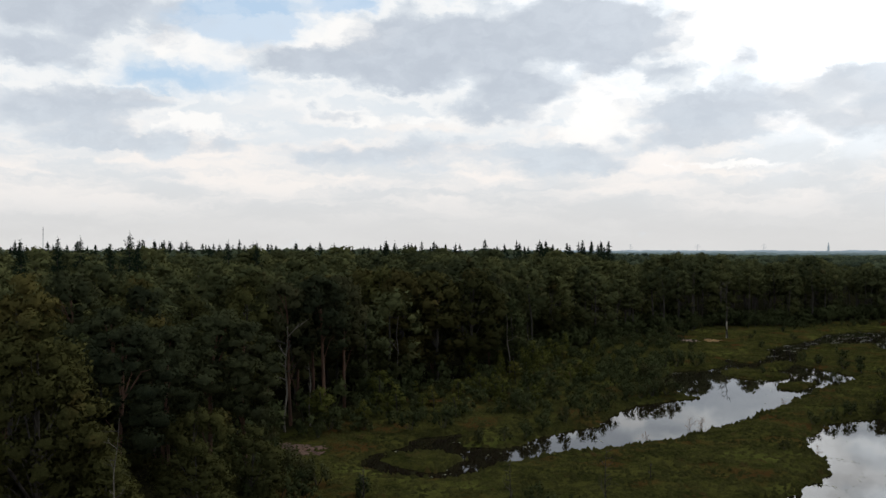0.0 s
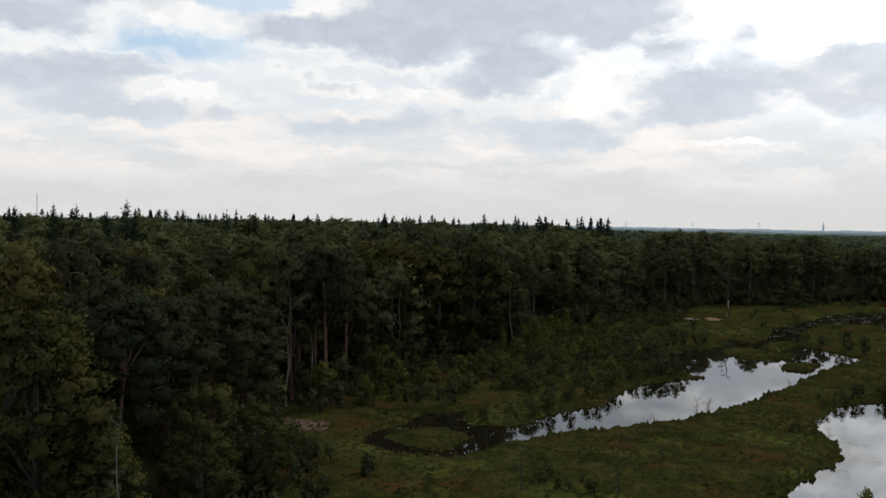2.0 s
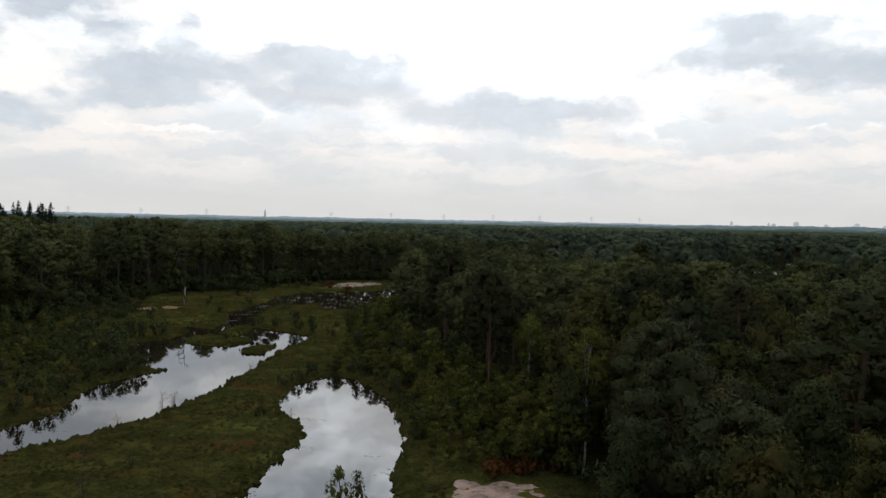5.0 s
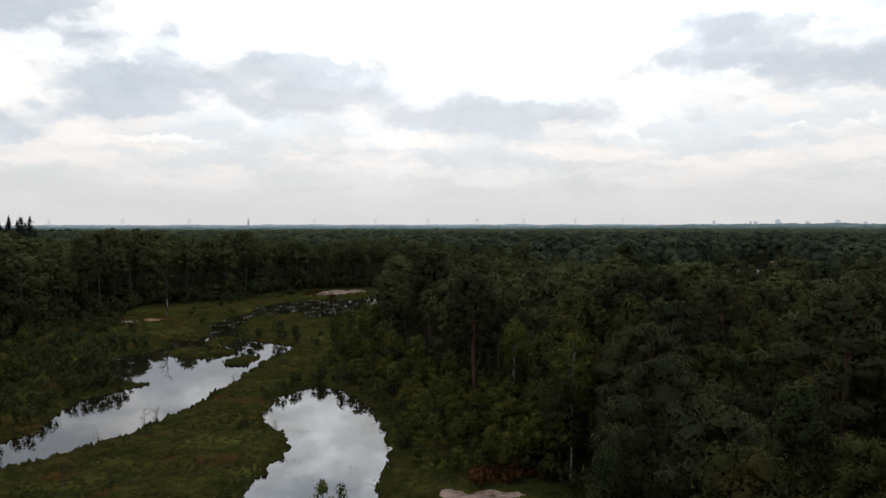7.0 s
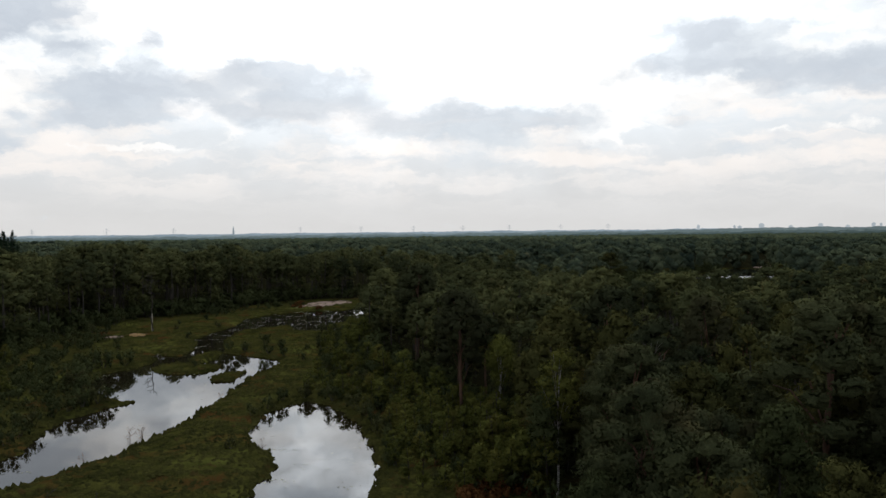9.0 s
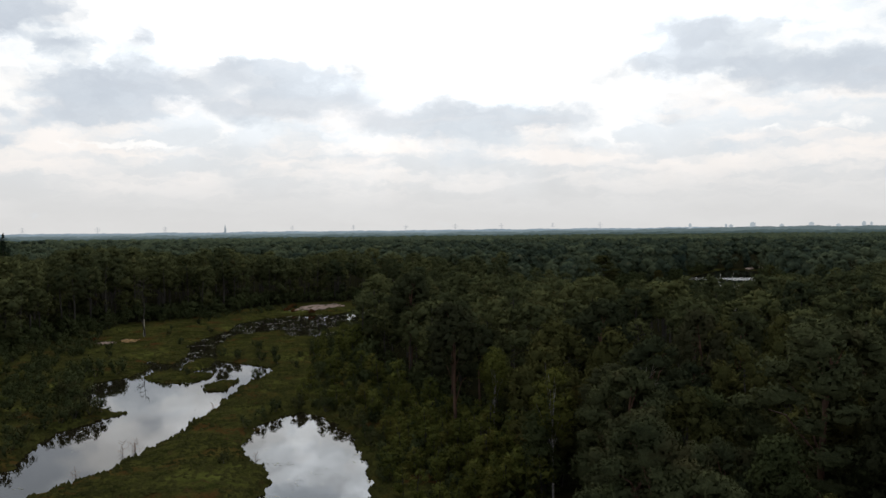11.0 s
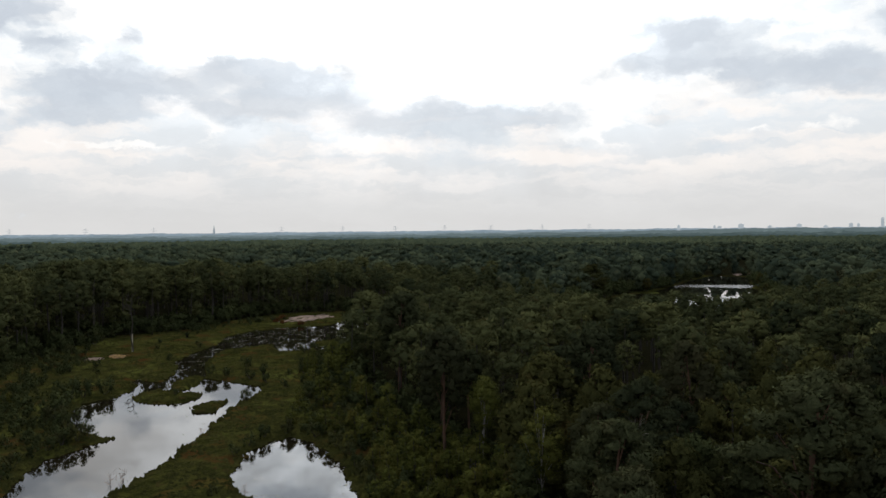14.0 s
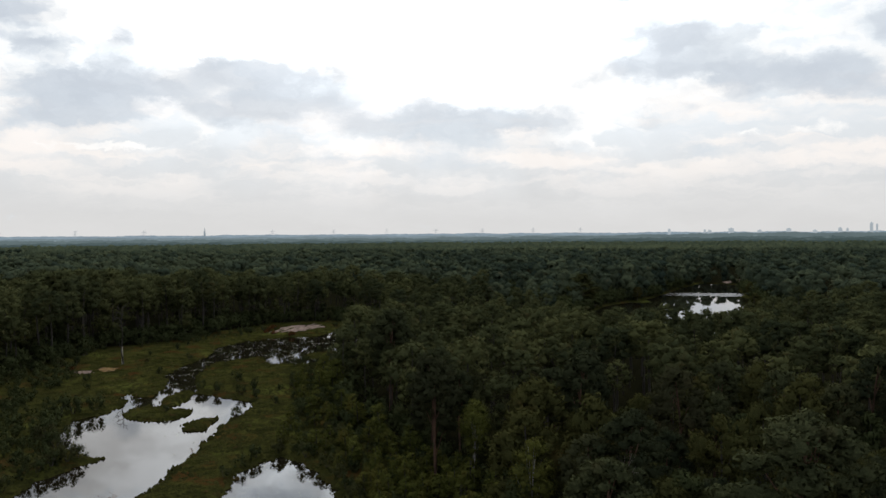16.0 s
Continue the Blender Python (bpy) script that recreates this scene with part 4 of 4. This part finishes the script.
gx = lines([(-4700, -700, 400), (-700, -100, 50), (-100, -16, 5), (-16, 82, 0.9), (82, 180, 1.8), (180, 560, 6), (560, 1000, 60), (1000, 4700, 370)])
gy = lines([(-4700, -300, 400), (-300, 40, 20), (40, 62, 2), (62, 185, 0.9), (185, 290, 1.8), (290, 345, 5), (345, 1000, 60), (1000, 4700, 370)])
X, Y = np.meshgrid(gx, gy, indexing="ij")
Z = height(X.ravel(), Y.ravel())
i, j = np.meshgrid(np.arange(len(gx) - 1), np.arange(len(gy) - 1), indexing="ij")
k = i * len(gy) + j
quads = np.stack([k, k + len(gy), k + len(gy) + 1, k + 1], -1).reshape(-1, 4)
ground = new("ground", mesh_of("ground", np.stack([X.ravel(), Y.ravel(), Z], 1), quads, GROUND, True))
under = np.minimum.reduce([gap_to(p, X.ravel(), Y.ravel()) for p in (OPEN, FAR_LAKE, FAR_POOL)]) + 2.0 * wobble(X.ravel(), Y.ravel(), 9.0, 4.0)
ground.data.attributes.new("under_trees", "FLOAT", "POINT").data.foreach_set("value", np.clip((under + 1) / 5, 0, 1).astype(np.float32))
tagged(ground, "dark boggy ground with grass, heather and bare peat", "ground", kind="structure")
for name, (x0, y0, x1, y1) in (("water", (-14, 55, 175, 262)), ("water", (195, 150, 490, 340))):
    v = [(x0, y0, 0), (x1, y0, 0), (x1, y1, 0), (x0, y1, 0)]
    tagged(new(name, mesh_of(name, v, np.array([(0, 1, 2, 3)]), WATER)), "still dark bog water mirroring the cloudy sky", "water", kind="structure")

# bare sand
for poly in SANDS:
    p = np.array(poly, float)
    mid = p.mean(0)
    rings = []
    n = 48
    a = np.linspace(0, 1, n, endpoint=False) * len(p)
    edge = p[a.astype(int)] * (1 - a % 1)[:, None] + np.roll(p, -1, 0)[a.astype(int)] * (a % 1)[:, None]
    for s in (1.0, 0.8, 0.5, 0.2):
        q = mid + (edge - mid) * (s + 0.13 * wobble(edge[:, 0], edge[:, 1], 5.0, 2.0)[:, None] + 0.05 * np.sin(a * 5)[:, None])
        h = height(q[:, 0], q[:, 1])
        rings.append(np.column_stack([q, np.maximum(h, 0.05) + (0.0 if s == 1.0 else 0.03 + 0.03 * (1 - s))]))
    v = np.concatenate(rings)
    f = [(k * n + i, k * n + (i + 1) % n, (k + 1) * n + (i + 1) % n, (k + 1) * n + i) for k in range(3) for i in range(n)]
    k = SANDS.index(poly)
    ob = new("sand_patch", mesh_of("sand_patch", v, [np.array(f), np.array([[3 * n + i for i in range(n)]])], {2: SHADED_SAND, 5: OCHRE}.get(k, SAND), True))
    tagged(ob, {2: "brown sand beside the wood, coloured darker for tree shade", 5: "ochre patch of bare soil by a dead tree"}.get(k, "pale pinkish bare sand at the edge of the marsh"), "sand", kind="structure")

# marsh grass: low ragged tufts, taller along the banks
r = np.random.default_rng(41)
n = 120000
x, y = r.uniform(-25, 180, n), r.uniform(52, 285, n)
d, s = np.hypot(x, y), shore(x, y)
ok = (s > -0.15) & (gap_to(OPEN, x, y) < 2) & (np.minimum.reduce([gap_to(p, x, y) for p in SANDS[:2]]) > 0.3) & (r.uniform(size=n) < np.clip(140 / d, 0.4, 1) ** 1.3)
x, y, s = x[ok], y[ok], s[ok]
m = len(x)
tall = (0.10 + 0.30 * r.uniform(size=m) ** 2 + 0.30 * np.exp(-np.clip(s, 0, 9) / 0.7)) * (1 + 0.5 * wobble(x, y, 6.0, 3.0))
wide = r.uniform(0.22, 0.5, m)
base = np.stack([x, y, height(x, y) - 0.06], 1)
a = np.linspace(0, 6.2832, 6)[None, :-1] + r.uniform(0, 6.28, (m, 1))
ring = base[:, None] + np.stack([np.cos(a), np.sin(a), np.zeros_like(a)], -1) * (wide[:, None] * r.uniform(0.7, 1.3, a.shape))[..., None]
top = base + np.stack([r.normal(size=m) * 0.1, r.normal(size=m) * 0.1, tall], 1)
v = np.concatenate([ring, top[:, None]], 1).reshape(-1, 3)
k = np.arange(m)[:, None] * 6
f = np.stack([np.stack([k[:, 0] + i, k[:, 0] + (i + 1) % 5, k[:, 0] + 5], 1) for i in range(5)], 1).reshape(-1, 3)
up = np.concatenate([np.stack([np.cos(a) * 0.5, np.sin(a) * 0.5, np.ones_like(a)], -1), np.tile([[[0.0, 0.0, 1.0]]], (m, 1, 1))], 1).reshape(-1, 3)
tagged(new("marsh_grass", mesh_of("marsh_grass", v, f, GRASS, normals=up / np.linalg.norm(up, axis=1)[:, None])), "tufts of olive and brown marsh grass", "grass", kind="stuff")

# thick undergrowth at the foot of the wood, all round the open land
r = np.random.default_rng(47)
LOW = [(2.6, *bush_shape(r, 2.6, r.uniform(0.9, 1.4), 90, 0.22, (4, 2), 1)) for _ in range(8)]
x, y = r.uniform(-45, 200, 16000), r.uniform(20, 310, 16000)
g = np.minimum.reduce([gap_to(p, x, y) for p in SCRUBS])
e = gap_to(OPEN, x, y)
ok = ((g < 0) | ((e > -2) & (e < 6) & (r.uniform(size=x.size) < 0.45))) & (shore(x, y) > 0.7) & (np.minimum.reduce([gap_to(p, x, y) for p in SANDS]) > 1.2) & (np.hypot(x, y) > 62)
x, y, g, e = (q[ok][:1080] for q in (x, y, g, e))
places = [(a, b, r.uniform(1.0, 2.4) + (4.5 if c > 0 else 1.7) * min(1.0, max(0.0, c / 5 + 1)) * r.uniform(0.3, 1), int(r.integers(8))) for a, b, c in zip(x, y, e)]
x, y = r.uniform(20, 215, 9000), r.uniform(175, 320, 9000)
e = gap_to(OPEN, x, y)
ok = (e > 0.5) & (e < 22) & (np.minimum.reduce([gap_to(p, x, y) for p in SANDS]) > 2)
places += [(a, b, r.uniform(2.0, 5.5), int(r.integers(8))) for a, b in zip(x[ok][:420], y[ok][:420])]
x, y = r.uniform(190, 560, 9000), r.uniform(140, 350, 9000)
g = np.minimum(gap_to(FAR_LAKE, x, y), gap_to(FAR_POOL, x, y))
ok = (g > 0.6) & (g < 13) & (gap_to(SANDS[3], x, y) > 2) & ~((x > 440) & (y > 276))
places += [(a, b, r.uniform(3.0, 7.0), int(r.integers(8))) for a, b in zip(x[ok][:900], y[ok][:900])]
stand("undergrowth", "thick green undergrowth at the foot of the trees", places, LOW, BUSH_LEAF, GREY_BARK, r, "bushes")

# bushes: along the wood edges and scattered over the marsh
r = np.random.default_rng(43)
count = 0
while count < 160:
    x, y = r.uniform(-22, 175), r.uniform(62, 275)
    px, py = np.array([x]), np.array([y])
    inside = -gap_to(OPEN, px, py)[0]
    if inside < -1 or shore(px, py)[0] < 0.8 or min(gap_to(p, px, py)[0] for p in SANDS) < 0.5:
        continue
    scrub = 15.0 if x > 52 and y < 200 else 7.0
    if r.uniform() > 0.02 + 0.98 * math.exp(-max(0, inside) / scrub):
        continue
    plant("bush", x, y, r.uniform(0.45, 0.95) + 1.1 * math.exp(-max(0, inside) / (scrub * 0.7)) * r.uniform(0.4, 1.2), group="bushes round the marsh")
    count += 1


# young birches and saplings between the ponds and the wood
r = np.random.default_rng(45)
for poly, most, group in ((SCRUBS[2], 130, "young birches along the wood"), (SCRUBS[1], 55, "saplings at the foot of the wood"), ([(50, 69), (53, 80), (58, 91), (63.5, 101), (70, 97), (66, 84), (60, 73), (55, 67)], 50, "young birches along the wood")):
    p = np.array(poly)
    count = 0
    while count < most:
        x, y = r.uniform(p[:, 0].min(), p[:, 0].max()), r.uniform(p[:, 1].min(), p[:, 1].max())
        px, py = np.array([x]), np.array([y])
        if gap_to(poly, px, py)[0] > 0.5 or shore(px, py)[0] < 1.5 or min(gap_to(q, px, py)[0] for q in SANDS) < 1.0:
            continue
        if wobble(px, py, 13.0, 1.0)[0] < r.uniform(-0.9, 0.2) or y > 120 + 80 * r.uniform() ** 0.5:
            continue
        inside = max(0.0, -gap_to(OPEN, px, py)[0])
        plant("young_birch", x, y, r.uniform(0.45, 0.8) + 0.9 * math.exp(-inside / 6.0) * r.uniform(0.3, 1.1), group=group, wide=r.uniform(0.95, 1.35))
        count += 1
for x, y, size in ((55.8, 62.8, 1.12), (71.0, 87.6, 0.9), (71.9, 88.6, 0.95), (68.3, 84.6, 0.9)):
    plant("birch_tree", x, y, size, group="birches with bare trunks", which=12 + int(x) % 2, label="birch with tall bare white trunk and thin crown")


for i in range(3):
    kind_of_tree("fern_clump", 130 + i, lambda r: bush_shape(r, 0.9, 1.3, 320, 0.15), GREY_BARK, FERN, "rust-brown bracken at the edge of the sand", "fern", "stem", "foliage")
for x, y in ((50, 69), (52, 67.5), (54, 66.5), (56, 65.5), (53.5, 69), (56, 68), (58, 67), (62, 80), (63.5, 81.5), (61, 82), (58.5, 74.5), (59.5, 75.5), (60.4, 74.6), (60, 73.6), (48.4, 66.4), (49.6, 67.4), (51.2, 65.8), (54.8, 64.6), (134.5, 261), (136.5, 264), (139, 267), (141.5, 270), (143.8, 272.4), (135.5, 257), (138.8, 251.6), (62, 224.6)):
    plant("fern_clump", x, y, r.uniform(0.7, 1.2) , group="patches of bracken")
# bushes that lean over the banks
BANK = [(31, 134.8, 0.9), (33.5, 136.6, 1.0), (36, 137.8, 1.1), (38, 139.2, 0.9), (28.6, 133, 0.9), (25, 128, 1.1), (22.6, 124, 1.2), (20, 119, 1.1), (37.2, 147, 1.2), (36.6, 151, 1.4), (38, 156.5, 1.4),
        (40.5, 162, 1.5), (43.5, 169, 1.6), (47, 172, 1.4), (51, 172.6, 1.2), (4.5, 104.6, 0.9), (7.5, 105.2, 0.9), (10.4, 107.5, 1.0), (13, 112, 1.1), (16.5, 115, 1.1), (-4.2, 110.5, 1.4), (0, 112.4, 1.5)]
BANK += [(8.4, 78.9, 0.85), (9.8, 76.9, 0.7), (12.0, 76.5, 0.7), (11.3, 124.5, 1.6), (16.8, 141.0, 1.3), (14.4, 141.0, 1.3)]
BANK_EAST = [(50, 115.4, 0.8), (54, 118.9, 0.9), (58, 121.8, 1.0), (62, 122.3, 1.1), (63.8, 117, 1.2), (63, 110, 1.1), (61.8, 105, 1.0), (59.6, 100, 1.1), (57.6, 95.6, 1.0), (55.8, 91, 1.0), (53.4, 86.6, 0.9), (50.6, 82.4, 0.9),
             (80, 163, 0.9), (79, 168, 1.0), (77, 175, 1.0), (76, 181, 0.9)]
for x, y, size in BANK + BANK_EAST:
    plant("bush", x, y, size * (1.25 if x < 52 and y > 134 else 1.0), group="bushes on the banks")

# ------------------------------------------------------------------ dead trees, saplings, bare shrubs
def dead_tree(x, y, tall, thick, arms, seed, label, material=None, lean=0.3, name="dead_tree", low=0.45, reach=0.22, category="dead tree"):
    """A leafless stem with crooked arms, each arm a part of its own."""
    r = np.random.default_rng(seed)
    root = new(name)
    z = float(height(np.array([x], float), np.array([y], float))[0])
    root.location = (x, y, max(z, -0.3) - 0.1)
    h = np.linspace(0, tall, 9)
    turn = r.uniform(0, 6.28)
    line = np.stack([lean * (h / tall) * math.cos(turn) + 0.012 * tall * np.sin(h * 0.9 + r.uniform(0, 6)), lean * (h / tall) * math.sin(turn) + 0.012 * tall * np.sin(h * 0.7 + r.uniform(0, 6)), h], 1)
    wood = material or DEAD_WOOD
    part("trunk", mesh_of("dead_trunk", *tube(line, 0.72 * thick * (1 - 0.8 * h / tall), 7), wood, True), root)
    for i in range(arms):
        k = low + (0.97 - low) * (i + r.uniform(0.1, 0.9)) / arms
        start = np.array([np.interp(k * tall, h, line[:, c]) for c in range(3)])
        a, size = r.uniform(0, 6.28), tall * reach * r.uniform(0.5, 1.15) * (1.25 - 0.6 * k)
        way = np.array([math.cos(a), math.sin(a), r.uniform(0.2, 0.9)])
        pts = [start, start + way * size * 0.45 + r.normal(size=3) * size * 0.06, start + way * size * np.array([0.8, 0.8, 1.1]) + r.normal(size=3) * size * 0.1]
        pieces = [tube(pts, thick * np.array([0.42, 0.28, 0.10]) * (1.1 - 0.5 * k), 5)]
        for _ in range(2):
            tip = pts[1] + (way + r.normal(size=3) * 0.8) * size * 0.4
            pieces.append(tube([pts[1], (pts[1] + tip) / 2 + r.normal(size=3) * size * 0.04, tip], thick * np.array([0.2, 0.14, 0.06]), 4))
        part("branch", mesh_of("dead_branch", *joined(pieces), GREY_BARK if wood is DEAD_WOOD and i % 3 else wood, True), root)
    return tagged(root, label, category)


dead_tree(-20.1, 108.5, 13.6, 0.24, 7, 201, "tall bleached dead tree with forked bare branches")
dead_tree(-17.5, 112.5, 8.2, 0.17, 3, 202, "short grey snag with broken top")
dead_tree(-7.6, 141.0, 13.5, 0.19, 3, 203, "slender pale bare trunk at the wood edge", lean=0.9)
dead_tree(12.6, 160.0, 12.5, 0.20, 2, 204, "slender pale bare trunk at the wood edge", lean=0.9)
snag = dead_tree(74.9, 225.4, 15.2, 0.27, 8, 205, "dead tree with bleached foot in the open marsh", GREY_BARK, low=0.62, lean=0.0, reach=0.17)
part("bare_wood", mesh_of("bare_wood", *tube([(0, 0, 0), (0.04, 0.08, 2.2), (0.07, 0.1, 4.6)], [0.21, 0.185, 0.17], 7), PALE_WOOD, True), snag, "bleached bare wood")
dead_tree(-20.0, 52.0, 13.2, 0.10, 8, 206, "thin pale dead trunk with broken twigs", reach=0.09)
dead_tree(49.2, 46.4, 16.6, 0.14, 6, 207, "bare dead crown among living pines", low=0.88, reach=0.12)
for x, y, tall, arms, seed in ((14.5, 75.8, 5.8, 9, 211), (6.1, 76.4, 4.4, 8, 212), (-7.2, 78.1, 3.6, 8, 213), (21.0, 86.5, 1.8, 5, 214), (62.0, 80.0, 5.0, 7, 215)):
    dead_tree(x, y, tall, 0.09, arms, seed, "thin leafless sapling in the marsh grass", GREY_BARK, 0.1, "bare_sapling", 0.2, 0.2, "sapling")
for x, y, tall, seed in ((33.0, 114.0, 1.5, 221), (35.0, 115.2, 1.3, 222), (34.2, 113.6, 1.2, 223), (25.2, 105.8, 1.2, 224), (52.6, 131.8, 0.9, 225), (43.5, 99.0, 1.0, 226)):
    dead_tree(x, y, tall * 1.35, 0.045, 14, seed, "leafless twiggy shrub at the water's edge", DRY_TWIG, 0.1, "bare_shrub", 0.05, 0.55, "shrub")

# lily pads
PAD = rough("lily_pads", (0.08, 0.09, 0.045), (0.24, 0.24, 0.15), 2.0, 0.55, 0.1)
r = np.random.default_rng(51)
n = 300000
x, y = r.uniform(-10, 168, n), r.uniform(60, 256, n)
s = shore(x, y)
thick = np.where(y > 186, 0.95, 0.75 * np.exp(s / 2.2))
patch = wobble(x, y, 9.0, 4.0) + 0.5 * wobble(x, y, 2.6, 1.0)
west = (wobble(x, y, 14.0, 7.0) > 0.1) | (x < 6) | (y > 186) | (gap_to(POND, x, y) < 0)
ok = (s < -0.15) & west & (patch > np.where(y > 186, 0.40, np.where(x < 62, np.where(x < 8, 0.66, 0.5), 0.72))) & (r.uniform(size=n) < thick)
drift = (gap_to(POND, x, y) < -2) & (wobble(x, y, 5.0, 9.0) > 0.45) & (r.uniform(size=n) < 0.13)
ok |= drift & (s < -0.3)
ok &= r.uniform(size=n) < np.where(gap_to(POND, x, y) < -2, 0.9, 0.55)
x, y = x[ok][:16000], y[ok][:16000]
m = len(x)
a = np.linspace(0, 6.2832, 7)[None, :-1] + r.uniform(0, 6.28, (m, 1))
size = r.uniform(0.05, 0.15, (m, 1)) * np.where(gap_to(POND, x, y) < -2, 0.62, 1.0)[:, None]
v = np.stack([x[:, None] + size * np.cos(a), y[:, None] + size * np.sin(a), 0.012 + 0.02 * r.uniform(size=(m, 6))], -1).reshape(-1, 3)
tagged(new("lily_pads", mesh_of("lily_pads", v, np.arange(m * 6).reshape(m, 6), PAD)), "floating lily pads scattered on dark water", "water plants", kind="stuff")


# ------------------------------------------------------------------ distance
def ridge(name, far, top, rise, colour, seed, hill=0.0):
    b = np.radians(np.linspace(-50, 90, 2600))
    h = top + rise * (wobble(b * 900, b * 0, 60, seed) + 0.5 * wobble(b * 900, b * 0, 13, seed + 1) + 0.5 * wobble(b * 900, b * 0, 4.6, seed + 2) + 0.5 * np.abs(wobble(b * 900, b * 0, 2.1, seed + 3)))
    h = h + hill * np.exp(-((np.degrees(b) - 63) / 13) ** 2)
    v = np.concatenate([np.stack([far * np.sin(b), far * np.cos(b), h * 0 - 5], 1), np.stack([far * np.sin(b), far * np.cos(b), h], 1)])
    n = len(b)
    f = np.stack([np.arange(n - 1), np.arange(1, n), np.arange(1, n) + n, np.arange(n - 1) + n], 1)
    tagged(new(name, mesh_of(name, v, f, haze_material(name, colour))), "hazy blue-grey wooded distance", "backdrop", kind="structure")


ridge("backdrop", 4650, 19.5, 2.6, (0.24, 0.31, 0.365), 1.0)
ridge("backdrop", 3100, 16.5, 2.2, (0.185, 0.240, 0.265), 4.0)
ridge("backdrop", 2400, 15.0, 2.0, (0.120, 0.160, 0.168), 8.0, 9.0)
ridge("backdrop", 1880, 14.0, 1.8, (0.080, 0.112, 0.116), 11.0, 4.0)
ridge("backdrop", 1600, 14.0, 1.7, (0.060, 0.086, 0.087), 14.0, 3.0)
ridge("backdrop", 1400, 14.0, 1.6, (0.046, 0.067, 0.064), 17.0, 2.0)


def block(x0, y0, z0, x1, y1, z1):
    v = np.array([(x, y, z) for x in (x0, x1) for y in (y0, y1) for z in (z0, z1)], float)
    return v, np.array([(0, 1, 3, 2), (4, 6, 7, 5), (0, 4, 5, 1), (2, 3, 7, 6), (0, 2, 6, 4), (1, 5, 7, 3)])


def far_place(bearing, d):
    return d * math.sin(radians(bearing)), d * math.cos(radians(bearing))


# far buildings and pylons glow evenly too, haze put into their colour
HAZY = haze_material("hazy_building", (0.38, 0.43, 0.47))
HAZY_CHURCH = haze_material("hazy_stone", (0.235, 0.285, 0.32))
HAZY_DARK = haze_material("hazy_steel", (0.34, 0.37, 0.40))

# church with a spire
x, y = far_place(24.3, 3170)
church = new("church")
church.location = (x, y, 0)
church.rotation_euler = (0, 0, radians(-24.3))
part("nave", mesh_of("nave", *joined([block(3, -8, 0, 32, 8, 17)]), HAZY_CHURCH), church)
part("tower", mesh_of("tower", *block(-3.4, -3.4, 0, 3.4, 3.4, 31), HAZY_CHURCH), church)
part("spire", mesh_of("spire", np.array([(-3.4, -3.4, 31), (3.4, -3.4, 31), (3.4, 3.4, 31), (-3.4, 3.4, 31), (0, 0, 51)], float), np.array([(0, 1, 4), (1, 2, 4), (2, 3, 4), (3, 0, 4)]), HAZY_CHURCH), church)
tagged(church, "distant grey church with a pointed spire", "church")

# tower blocks of a distant town: bearing, width, height
for bearing, wide, tall in ((58.5, 18, 36), (54.7, 10, 34), (57.2, 14, 29), (61.9, 16, 34), (63.4, 14, 28), (64.8, 12, 35), (65.2, 8, 33), (66.5, 10, 52), (66.8, 6, 47), (60.2, 14, 29), (56.9, 8, 31)):
    x, y = far_place(bearing, 3170)
    tower = new("tower_block")
    tower.location, tower.rotation_euler = (x, y, 0), (0, 0, radians(-bearing))
    part("wall", mesh_of("tower_wall", *block(-wide / 2, -6, 0, wide / 2, 6, tall), HAZY), tower)
    part("roof", mesh_of("tower_roof", *block(-wide / 4, -3, tall, wide / 4, 3, tall + 2.5), HAZY), tower)
    tagged(tower, "distant pale tower block above the treetops", "building", "tower blocks of the far town")

# power pylons along the skyline
pylon = None
for bearing in (12.4, 16.6, 20.6, 28.6, 32.6, 36.1, 39.4, 42.5, 45.9, 49.0):
    x, y = far_place(bearing, 3180)
    m = pose(x, y, 0, 0, 0, -bearing)
    if pylon is None:
        pylon = new("power_pylon")
        for sx, sy in ((-1, -1), (1, -1), (1, 1), (-1, 1)):
            part("leg", mesh_of("pylon_leg", *tube([(sx * 4, sy * 4, 0), (sx * 1.4, sy * 1.4, 26), (sx * 0.5, sy * 0.5, 44)], [0.45, 0.4, 0.3], 4), HAZY_DARK), pylon)
        for z, half in ((30, 8), (36, 10), (41, 6)):
            part("crossarm", mesh_of("pylon_arm", *tube([(-half, 0, z), (0, 0, z + 0.8), (half, 0, z)], [0.3, 0.5, 0.3], 4), HAZY_DARK), pylon)
        tagged(pylon, "distant steel lattice power pylon", "pylon", "pylons on the skyline")
        pylon.matrix_basis = m
    else:
        copy_thing(pylon, m)

# a thin mast beyond the spruces
mast = new("radio_mast")
x, y = far_place(-25.1, 900)
mast.location = (x, y, 0)
part("pole", mesh_of("mast_pole", *tube([(0, 0, 0), (0, 0, 28), (0, 0, 46)], [0.5, 0.35, 0.2], 6), STEEL), mast)
for z in (39, 43):
    part("antenna", mesh_of("mast_antenna", *tube([(-0.7, 0, z), (0, 0, z + 0.2), (0.7, 0, z)], [0.2, 0.25, 0.2], 4), STEEL), mast)
tagged(mast, "thin grey radio mast behind the spruces", "mast")


for shapes in KINDS.values():
    for model, used in shapes:
        if not used:
            for ob in (*model.children_recursive, model):
                bpy.data.objects.remove(ob)
